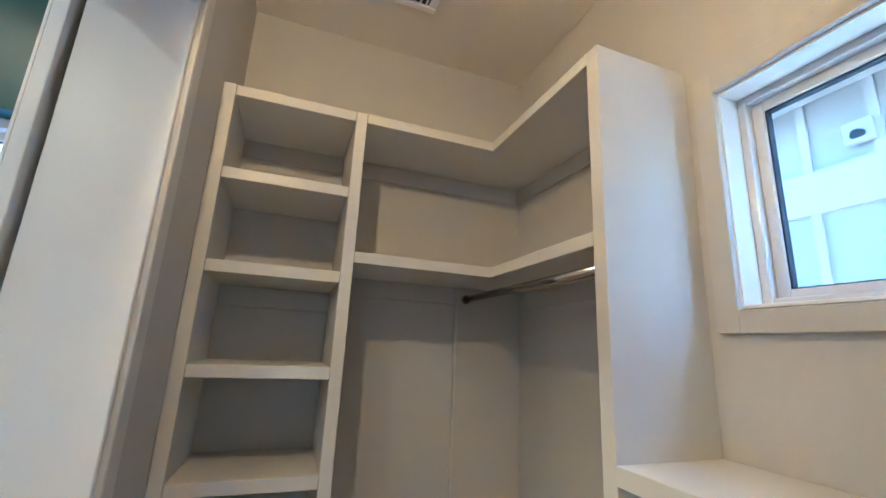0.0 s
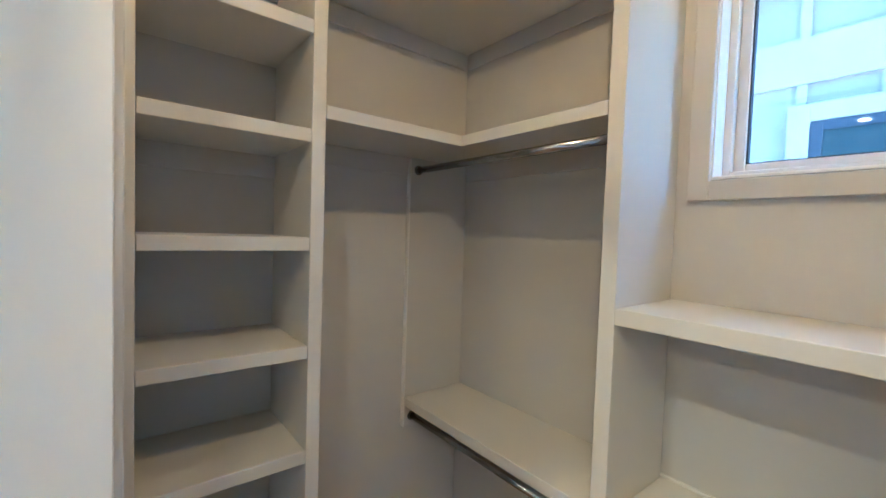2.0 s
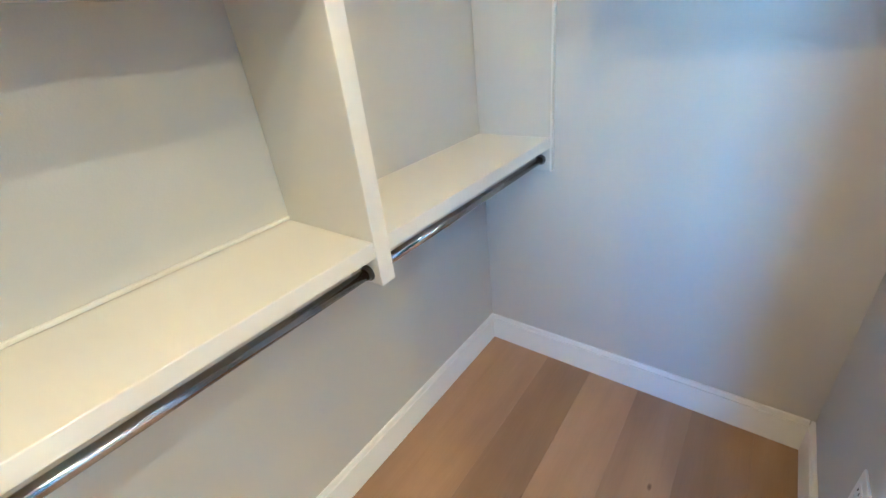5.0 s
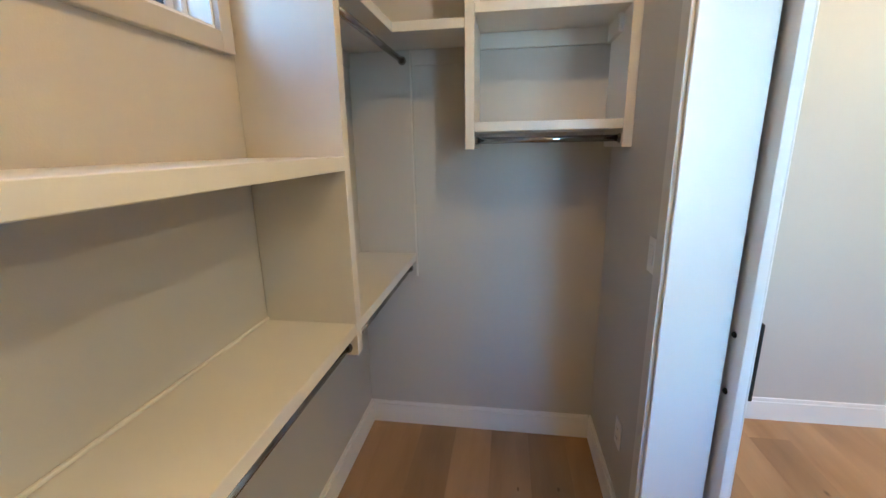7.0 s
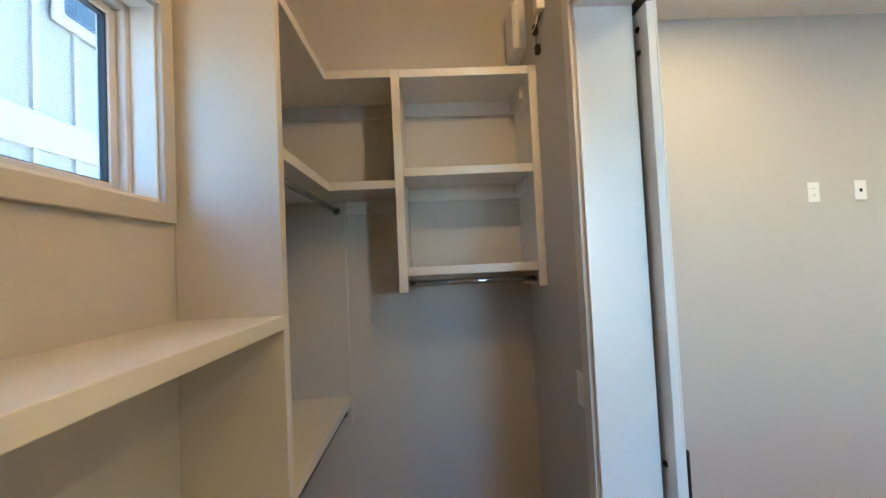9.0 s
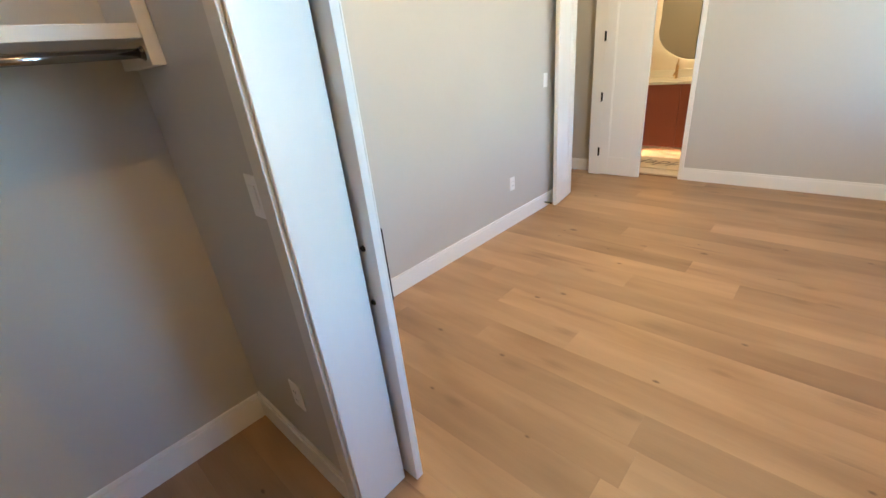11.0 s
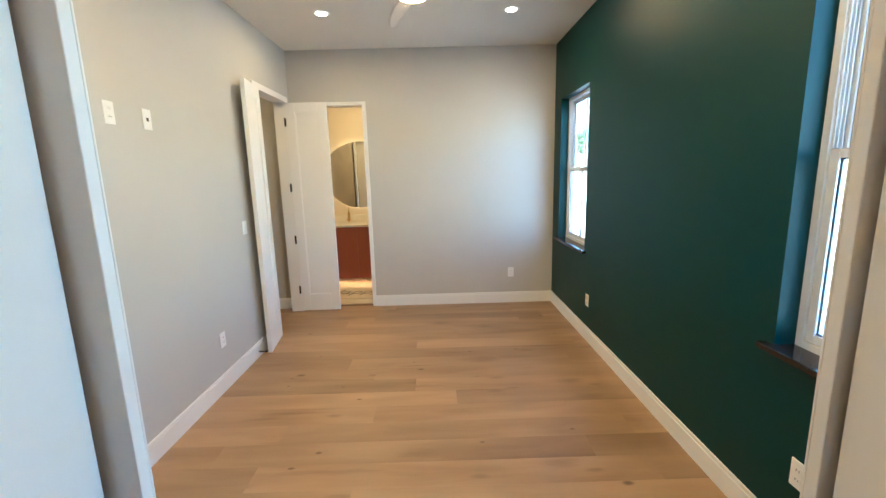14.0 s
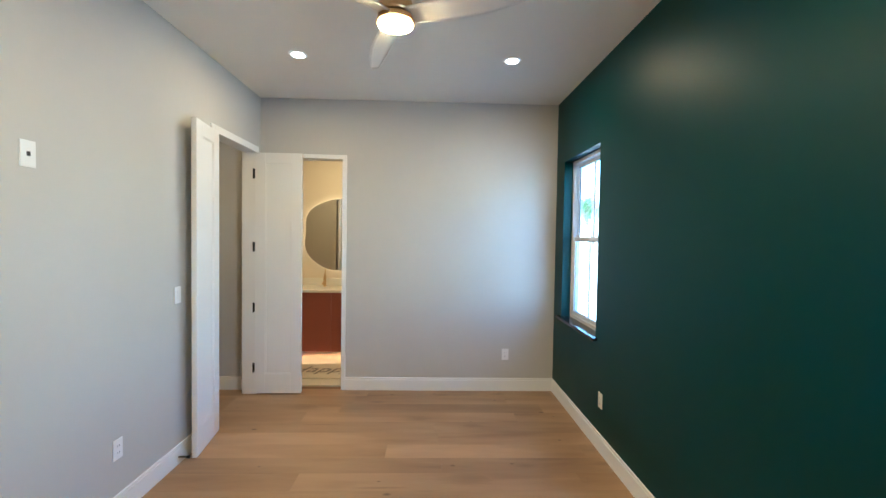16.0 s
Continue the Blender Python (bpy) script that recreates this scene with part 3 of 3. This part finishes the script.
# ---- bathroom ----
bath_floor = structure("floor_bath", B(-2.6, 0.9, BY1 + 0.13, 6.04, -0.12, 0), M_TILE, "cream patterned tile bathroom floor", "floor")
mat_at = (-1.22, 4.86)
mat = thing("bath_mat", (*mat_at, 0.0), "cream woven bath mat with black script lettering", "mat")
part("weave", B(mat_at[0] - 0.45, mat_at[0] + 0.45, mat_at[1] - 0.26, mat_at[1] + 0.26, 0.001, 0.012, 0.004, 2), M_MAT, mat)
word = bpy.data.curves.new("lettering", "FONT")
word.body, word.size, word.shear, word.extrude, word.align_x = "Happy", 0.30, 0.35, 0.0006, "CENTER"
lettering = new("lettering", word)
lettering.location = (mat_at[0], mat_at[1] - 0.06, 0.0135)
word.materials.append(M_TILEDARK)
lettering.parent, lettering.matrix_parent_inverse = mat, mat.matrix_world.inverted()
tagged(lettering, "black script lettering")
van = thing("vanity", (-1.2, 5.62, 0.09), "floating terracotta vanity with flat doors", "vanity")
part("body", B(-2.2, -0.5, 5.40, 5.92, 0.09, 0.87, 0.002), M_TERRA, van)
for i in range(4):
    part("door", B(-2.2 + i * 0.425 + 0.0015 + 0.13, -2.2 + (i + 1) * 0.425 - 0.0015 + 0.13, 5.378, 5.399, 0.092, 0.868, 0.0015), M_TERRA, van)
part("light_strip", B(-2.1, -0.6, 5.44, 5.455, 0.082, 0.0895), M_STRIP, van, "warm glowing light strip")
top = thing("countertop", (-1.2, 5.62, 0.87), "cream quartz countertop with a low backsplash", "countertop")
part("slab", B(-2.22, -0.48, 5.36, 5.92, 0.871, 0.905, 0.003), M_QUARTZ, top)
part("backsplash", B(-2.22, -0.48, 5.898, 5.919, 0.906, 1.005, 0.002), M_QUARTZ, top)
fau = thing("faucet", (-1.40, 5.76, 0.905), "brushed brass single-lever basin faucet", "faucet")
fb = rod(bmesh.new(), (-1.40, 5.76, 0.905), (-1.40, 5.76, 1.05), 0.019)
rod(fb, (-1.40, 5.765, 0.99), (-1.40, 5.64, 0.955), 0.012)
part("body", fb, M_BRASS, fau, smooth=False)
lv = rod(bmesh.new(), (-1.40, 5.76, 1.05), (-1.40, 5.76, 1.075), 0.015)
rod(lv, (-1.40, 5.76, 1.07), (-1.39, 5.75, 1.15), 0.006)
part("lever", lv, M_BRASS, fau)


def blob(cx, cz, rx, rz, y0, y1, seg=72):
    """An organic rounded outline, a little wavy, with thickness along y."""
    bm = bmesh.new()
    vs = []
    for i in range(seg):
        a = 2 * math.pi * i / seg
        r = 1.02 - 0.05 * math.cos(4 * a) + 0.018 * math.cos(7 * a + 0.5)
        vs.append(bm.verts.new((cx + rx * r * math.cos(a), y0, cz + rz * r * math.sin(a))))
    f = bm.faces.new(vs)
    up = bmesh.ops.extrude_face_region(bm, geom=[f])["geom"]
    bmesh.ops.translate(bm, verts=[v for v in up if isinstance(v, bmesh.types.BMVert)], vec=(0, y1 - y0, 0))
    bmesh.ops.recalc_face_normals(bm, faces=bm.faces)
    return bm


mir = thing("wall_mirror", (-1.28, 5.9, 1.63), "organic rounded backlit mirror over the vanity", "mirror")
part("mirror_glass", blob(-1.13, 1.63, 0.60, 0.52, 5.885, 5.892), M_MIRROR, mir)
part("backing", blob(-1.13, 1.63, 0.56, 0.48, 5.893, 5.919), M_HALO, mir, "warm glowing backlight")

# ---- ceiling fixtures ----
fan = thing("ceiling_fan", (-0.125, 2.08, 3.02), "brushed brass ceiling fan with three pale blades and lit lamp", "ceiling fan")
FX, FY = -0.125, 2.08
part("canopy", lathe(bmesh.new(), (FX, FY, 2.950), [(0.024, 0), (0.034, 0.003), (0.068, 0.046), (0.077, 0.062), (0.078, 0.0695)], 48), M_BRASS, fan, smooth=False)
part("downrod", rod(bmesh.new(), (FX, FY, 2.855), (FX, FY, 2.955), 0.0125), M_BRASS, fan, smooth=True)
part("motor", lathe(bmesh.new(), (FX, FY, 2.738), [(0.085, 0), (0.09, 0.010), (0.089, 0.045), (0.082, 0.072), (0.066, 0.093), (0.040, 0.104), (0.028, 0.106), (0.028, 0.126), (0.016, 0.130)], 48), M_BRASS, fan)
part("light_collar", lathe(bmesh.new(), (FX, FY, 2.693), [(0.089, 0), (0.099, 0.002), (0.100, 0.008), (0.091, 0.014), (0.088, 0.034), (0.06, 0.0445)], 48), M_BRASS, fan)
part("lamp_lens", lathe(bmesh.new(), (FX, FY, 2.669), [(0.05, 0.006), (0.078, 0.010), (0.086, 0.015), (0.088, 0.0195), (0.088, 0.0235)], 48), M_FANLED, fan, "glowing round lamp lens")
for ang in (105.5, 224.5, 339):
    bm = bmesh.new()
    rows, cols = 15, 6
    grid = []
    for i in range(rows):
        t = i / (rows - 1)
        r = 0.06 + 0.60 * t
        w = 0.062 + 0.062 * math.sin(math.pi * min(1, t * 0.9 + 0.15)) - 0.022 * max(0, t - 0.9) / 0.1
        row = []
        for j in range(cols):
            s = j / (cols - 1) - 0.5
            row.append((r, s * w + 0.02 * math.sin(t * 2.4), -0.30 * s * w * (1 - 0.4 * t) - 0.008 * t))
        grid.append(row)
    top_v = [[bm.verts.new((x, y, z + 0.003)) for x, y, z in row] for row in grid]
    low_v = [[bm.verts.new((x, y, z - 0.003)) for x, y, z in row] for row in grid]
    for i in range(rows - 1):
        for j in range(cols - 1):
            bm.faces.new((top_v[i][j], top_v[i + 1][j], top_v[i + 1][j + 1], top_v[i][j + 1]))
            bm.faces.new((low_v[i][j], low_v[i][j + 1], low_v[i + 1][j + 1], low_v[i + 1][j]))
    for i in range(rows - 1):
        bm.faces.new((top_v[i][0], low_v[i][0], low_v[i + 1][0], top_v[i + 1][0]))
        bm.faces.new((top_v[i][-1], top_v[i + 1][-1], low_v[i + 1][-1], low_v[i][-1]))
    for k in (0, -1):
        for j in range(cols - 1):
            q = (top_v[k][j], top_v[k][j + 1], low_v[k][j + 1], low_v[k][j])
            bm.faces.new(q if k == 0 else q[::-1])
    bmesh.ops.recalc_face_normals(bm, faces=bm.faces)
    bm.transform(pose(FX, FY, 2.731, 0, 0, ang))
    part("blade", bm, M_BLADE, fan, "pale cream curved fan blade", smooth=True)

for cx, cy in CANS:
    can = thing("downlight", (cx, cy, H), "recessed ceiling downlight with a slim white trim, lit", "downlight", "bedroom downlights")
    part("trim_ring", lathe(bmesh.new(), (cx, cy, H - 0.006), [(0.056, 0), (0.066, 0.002), (0.070, 0.0058)]), M_PLATE, can)
    part("lens", lathe(bmesh.new(), (cx, cy, H - 0.009), [(0.043, 0), (0.048, 0.0028)]), M_LED, can, "glowing lens")


def ceiling_vent(x0, x1, y0, y1, label):
    v = thing("ceiling_vent", ((x0 + x1) / 2, (y0 + y1) / 2, H), label, "vent")
    part("backing", B(x0 + 0.02, x1 - 0.02, y0 + 0.02, y1 - 0.02, H - 0.004, H - 0.001), M_VENTDARK, v, "dark duct behind the slats")
    bm = bmesh.new()
    for a, b, c, d in ((x0, x0 + 0.03, y0, y1), (x1 - 0.03, x1, y0, y1), (x0 + 0.03, x1 - 0.03, y0, y0 + 0.03), (x0 + 0.03, x1 - 0.03, y1 - 0.03, y1)):
        box(bm, a, b, c, d, H - 0.012, H - 0.0005, 0.003)
    part("frame", bm, M_PLATE, v)
    return v


def slats(v, x0, x1, y0, y1, n, along, tilt):
    for i in range(n):
        t = (i + 0.5) / n
        if along == "x":
            bm = B(-(x1 - x0) / 2, (x1 - x0) / 2, -0.006, 0.006, -0.001, 0.001)
            o = part("slat", bm, M_PLATE, v)
            o.matrix_world = pose((x0 + x1) / 2, y0 + (y1 - y0) * t, H - 0.009, tilt, 0, 0)
        else:
            bm = B(-0.006, 0.006, -(y1 - y0) / 2, (y1 - y0) / 2, -0.001, 0.001)
            o = part("slat", bm, M_PLATE, v)
            o.matrix_world = pose(x0 + (x1 - x0) * t, (y0 + y1) / 2, H - 0.009, 0, tilt, 0)


bv = ceiling_vent(1.0, 1.23, 1.85, 2.10, "white louvred supply vent in the bedroom ceiling")
slats(bv, 1.03, 1.20, 1.88, 2.07, 9, "y", -28)
cv = ceiling_vent(0.93, 1.115, -0.905, -0.575, "white three-way supply vent in the closet ceiling")
slats(cv, 0.96, 1.085, -0.80, -0.68, 6, "y", 40)
for ya, yb, tl in ((-0.875, -0.805, -40), (-0.675, -0.605, 40)):
    slats(cv, 0.96, 1.085, ya, yb, 3, "x", tl)

# ---- wall plates ----


def plate(name, at, normal, label, kind, w=0.072, h=0.117):
    """A cover plate lying on a wall that faces along normal."""
    p = thing(name, at, label, "wall plate")
    d = part("cover", B(-w / 2, w / 2, -0.006, 0, -h / 2, h / 2, bevel=0.0025, seg=2), M_PLATE, None)
    items = [d]
    if kind == "outlet":
        for s in (-1, 1):
            items.append(part("socket", B(-0.017, 0.017, -0.008, -0.0062, s * 0.020 - 0.013, s * 0.020 + 0.013, 0.001), M_PLATE, None))
            slot = bmesh.new()
            for q in (-0.0065, 0.0065):
                box(slot, q - 0.001, q + 0.001, -0.0088, -0.0081, s * 0.020 - 0.004, s * 0.020 + 0.005)
            items.append(part("slot", slot, M_VENTDARK, None))
    elif kind == "switch":
        items.append(part("rocker", B(-0.017, 0.017, -0.010, -0.0062, -0.033, 0.033, 0.002), M_PLATE, None))
    else:
        items.append(part("jack", B(-0.009, 0.009, -0.0085, -0.0062, -0.010, 0.010, 0.001), M_VENTDARK if kind == "jack" else M_PLATE, None))
    for o in items:
        o.parent = p
    p.matrix_world = pose(*at, 0, 0, normal)
    return p


plate("outlet_cover", (BX0, 2.316, 0.392), 90, "white duplex outlet on the greige wall", "outlet")
plate("outlet_cover", (BX0, 1.53, 1.957), 90, "white outlet plate high on the greige wall", "outlet")
plate("cable_plate", (BX0, 1.815, 1.957), 90, "white cable plate with a dark jack, high on the wall", "jack")
plate("outlet_cover", (0.877, BY1, 0.387), 0, "white duplex outlet on the far wall", "outlet")
plate("outlet_cover", (BX1, 3.045, 0.389), -90, "white duplex outlet on the green wall", "outlet")
plate("outlet_cover", (BX1, 0.715, 0.392), -90, "white duplex outlet on the green wall under the window", "outlet")
plate("switch_plate", (-0.745, CY1, 1.19), 0, "white rocker switch by the closet opening", "switch")
plate("outlet_cover", (-0.917, CY1, 0.40), 0, "white duplex outlet in the closet", "outlet")
plate("switch_plate", (BX0, 2.875, 1.19), 90, "white rocker switch behind the open door leaf", "switch")

# ---- closet odds and ends ----
lb = thing("closet_light", (0.0, CY1, 2.755), "small white wall lamp over the closet opening, lit", "lamp")
part("backplate", B(-0.06, 0.06, CY1 - 0.006, CY1, 2.695, 2.815, 0.002), M_PLATE, lb)
pb = thing("driver_box", (-1.305, -0.241, 2.63), "white plastic driver box on the wall over the shelves", "box")
part("case", B(-1.395, -1.215, -0.296, -0.241, 2.63, 2.862, 0.005, 2), M_PLATE, pb)
part("lid", B(-1.391, -1.219, -0.305, -0.297, 2.636, 2.856, 0.002), M_PLATE, pb)
wr = thing("loose_wiring", (-0.98, -0.25, 2.75), "bundle of loose black and white wires with a connector", "wiring")
for i, (mat, pts) in enumerate([(M_WIRE, [(-0.90, 3.0), (-0.905, 2.92), (-0.93, 2.85), (-0.92, 2.74), (-0.945, 2.66), (-0.99, 2.635), (-1.03, 2.62)]),
                                (M_WIRE, [(-0.885, 3.01), (-0.915, 2.93), (-0.91, 2.82), (-0.935, 2.72), (-0.93, 2.64), (-0.975, 2.62), (-1.025, 2.61)]),
                                (M_WIRE, [(-1.03, 2.60), (-1.015, 2.58), (-1.02, 2.55), (-1.012, 2.53)]),
                                (M_PLATE, [(-0.87, 3.01), (-0.88, 2.95), (-0.96, 2.90), (-0.99, 2.85), (-0.95, 2.82), (-0.93, 2.86), (-0.98, 2.89)]),
                                (M_PLATE, [(-0.93, 2.92), (-0.98, 2.90), (-1.0, 2.86), (-0.97, 2.83), (-0.93, 2.86), (-0.95, 2.90), (-0.99, 2.87)]),
                                (M_PLATE, [(-0.94, 2.62), (-0.97, 2.60), (-1.0, 2.595), (-1.03, 2.60)])]):
    cu = bpy.data.curves.new("wire", "CURVE")
    cu.dimensions, cu.bevel_depth, cu.bevel_resolution = "3D", 0.0025, 2
    sp = cu.splines.new("BEZIER")
    sp.bezier_points.add(len(pts) - 1)
    for p, (x, z) in zip(sp.bezier_points, pts):
        p.co = (x, -0.246 - 0.004 * i, z)
        p.handle_left_type = p.handle_right_type = "AUTO"
    cu.materials.append(mat)
    w = new("wire", cu)
    w.parent, w.matrix_parent_inverse = wr, wr.matrix_world.inverted()
for xc, zc in ((-1.032, 2.61), (-1.012, 2.515)):
    part("connector", B(xc - 0.014, xc + 0.014, -0.262, -0.241, zc - 0.020, zc + 0.020, 0.004), M_BLACK, wr)
part("adapter", B(-0.965, -0.912, -0.275, -0.241, 2.63, 2.765, 0.004), M_PLATE, wr, "small white wiring adapter")

# ---- outdoors ----
structure("ground", B(-60, 60, -60, 60, -0.5, -0.3), M_GROUND, "pale sunlit concrete and gravel yard", "ground")
structure("roof", B(-3.9, 1.75, -1.75, 6.3, H + 0.3, H + 0.42), M_ROOF, "dark shingle roof over the rooms", "roof")

# neighbour's white board-and-batten house behind the closet window
nb = thing("house", (0, -5.2, -0.3), "white board-and-batten house next door", "house")
NY = -4.6
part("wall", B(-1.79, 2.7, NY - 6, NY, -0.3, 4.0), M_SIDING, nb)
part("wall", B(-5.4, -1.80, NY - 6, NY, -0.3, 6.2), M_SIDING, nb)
# battens and band in the lighter copy, so the relief shading is in the colour
for i in range(15):
    bx = -4.47 + i * 0.482
    for za, zb in ((-0.3, 2.965), (3.33, 4.0 if bx > -1.9 else 6.2)):
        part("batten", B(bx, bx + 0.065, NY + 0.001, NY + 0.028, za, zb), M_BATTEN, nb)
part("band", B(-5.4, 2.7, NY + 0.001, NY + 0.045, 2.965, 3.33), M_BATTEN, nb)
fl = part("flood_light", B(1.34, 1.53, NY + 0.03, NY + 0.10, 3.44, 3.62, 0.01), M_BATTEN, nb, "white flood light with a dark lens")
part("lens", lathe(bmesh.new(), (0, 0, 0), [(0.045, 0), (0.045, 0.03), (0.035, 0.036)], 20), M_GASKET, fl).matrix_world = pose(1.43, NY + 0.12, 3.48, 25, 0, 0)
lw = part("window", ring(bmesh.new(), "y", -0.55, 0.935, 1.15, 2.79, 0.14, NY + 0.046, NY + 0.075), M_BATTEN, nb, "white-trimmed window with a dark blue sash")
part("sash", ring(bmesh.new(), "y", -0.41, 0.795, 1.29, 2.65, 0.08, NY + 0.047, NY + 0.066), M_NAVY, lw)
part("pane", B(-0.33, 0.715, NY + 0.05, NY + 0.056, 1.37, 2.57), M_BLUEGLASS, lw)
rb = bmesh.new()
box(rb, -1.79, 3.0, -0.05, 5.0, 0, 0.14)
rb.transform(pose(0, NY + 0.45, 3.96, -28, 0, 0) @ Matrix.Diagonal((1, -1, 1, 1)))
bmesh.ops.recalc_face_normals(rb, faces=rb.faces)
part("roof", rb, M_ROOF, nb)
part("fascia", B(-1.79, 3.0, NY + 0.40, NY + 0.45, 3.85, 4.04), M_SIDING, nb)
part("soffit", B(-1.79, 3.0, NY + 0.03, NY + 0.40, 3.97, 4.0), M_SIDING, nb)
nwin = part("window", ring(bmesh.new(), "y", -5.1, -3.64, 4.37, 5.8, 0.13, NY + 0.029, NY + 0.06), M_BATTEN, nb, "white-trimmed upper window with a dark blue sash")
part("sash", ring(bmesh.new(), "y", -4.97, -3.77, 4.50, 5.67, 0.06, NY + 0.03, NY + 0.05), M_NAVY, nwin)
part("pane", B(-4.91, -3.83, NY + 0.033, NY + 0.039, 4.56, 5.61), M_BLUEGLASS, nwin)

# fence and trees seen through the bedroom windows
fence = thing("fence", (13.9, 10, -0.3), "tan painted board fence across the yard", "fence")
for i in range(60):
    part("board", B(13.9, 13.93, 1 + i * 0.305, 1 + i * 0.305 + 0.298, -0.3, 1.25, 0.004), M_FENCE, fence)


def tree(at, height, seed, leafy, label):
    rnd = random.Random(seed)
    t = thing("tree", at, label, "tree")
    bm, tips = bmesh.new(), []

    def limb(p, d, length, r, depth):
        q = p + d * length
        rod(bm, p, q, r, r * 0.68, 7, False)
        tips.append(q)
        if depth:
            for _ in range(3):
                nd = (d + Vector((rnd.uniform(-1, 1), rnd.uniform(-1, 1), rnd.uniform(-0.25, 0.7))) * 0.75).normalized()
                limb(q, nd, length * rnd.uniform(0.6, 0.8), r * 0.6, depth - 1)
    limb(Vector(at), Vector((0.05, 0.03, 1)).normalized(), height * 0.34, height * 0.028, 4)
    part("trunk", bm, M_BARK, t)
    vs, fs = [], []
    for p in tips[4:]:
        for _ in range(leafy):
            c = p + Vector((rnd.gauss(0, 1), rnd.gauss(0, 1), rnd.gauss(0, 1))) * height * 0.05
            a, b = Vector((rnd.gauss(0, 1), rnd.gauss(0, 1), rnd.gauss(0, 1))).normalized(), Vector((rnd.gauss(0, 1), rnd.gauss(0, 1), rnd.gauss(0, 1))).normalized()
            s = rnd.uniform(0.05, 0.10)
            k = len(vs)
            vs += [c - a * s, c + b * s * 0.5, c + a * s, c - b * s * 0.5]
            fs.append((k, k + 1, k + 2, k + 3))
    me = bpy.data.meshes.new("crown")
    me.from_pydata(vs, [], fs)
    me.materials.append(M_LEAF)
    o = new("crown", me)
    o.parent, o.matrix_parent_inverse = t, t.matrix_world.inverted()


tree((12.9, 11.6, -0.3), 7.5, 3, 1, "nearly bare tree by the fence")
tree((8.7, 24.0, -0.3), 4.4, 5, 22, "green leafy tree across the yard")
tree((11.2, 28.0, -0.3), 4.6, 8, 26, "green leafy tree across the yard")

# ---- oak floor, plank by plank ----
floor = structure("floor", B(CX0 - 0.15, BX1 + 0.16, CY0 - 0.15, BY1 + 0.13, -0.12, -0.014), M_SUB, "wide-plank light oak floor with knots", "floor")


def planks(x0, x1, y0, y1, width, seed, phase=0.99):
    rnd = random.Random(seed)
    y = y0
    while y < y1 - 0.002:
        edge = phase + width * (math.floor((y - phase) / width + 1e-6) + 1)
        w = min(edge, y1) - y
        x = x0 - rnd.uniform(0, 1.6)
        while x < x1 - 0.001:
            ln = rnd.choice((1.5, 1.9, 2.2, 2.2))
            a, b = max(x, x0), min(x + ln, x1)
            if b - a > 0.02 and w > 0.004:
                bm = B(-(b - a) / 2 + 0.0001, (b - a) / 2 - 0.0001, -w / 2 + 0.0001, w / 2 - 0.0001, -0.0135, 0.0, 0)
                es = [e for e in bm.edges if all(v.co.z > -0.001 for v in e.verts)]
                bmesh.ops.bevel(bm, geom=es, offset=min(0.0002, w / 4), segments=1, affect="EDGES")
                o = new("plank", mesh_of("plank", bm, M_OAK))
                o.parent = floor
                o.location = ((a + b) / 2, y + w / 2, 0)
            x += ln
        y += w


planks(CX0 - 0.02, CX1 + 0.02, CY0 - 0.02, CY1, 0.195, 11)
planks(OX0, OX1, CY1, BY0, 0.195, 12)
planks(BX0 - 0.13, BX1 + 0.02, BY0, BY1 + 0.02, 0.195, 13)
hall = structure("floor_hall", B(-3.6, BX0 - 0.13, 1.48, BY1, -0.12, -0.014), M_SUB, "wide-plank light oak hallway floor", "floor")
floor = hall
planks(-3.48, BX0 - 0.131, 1.6, BY1, 0.195, 14)
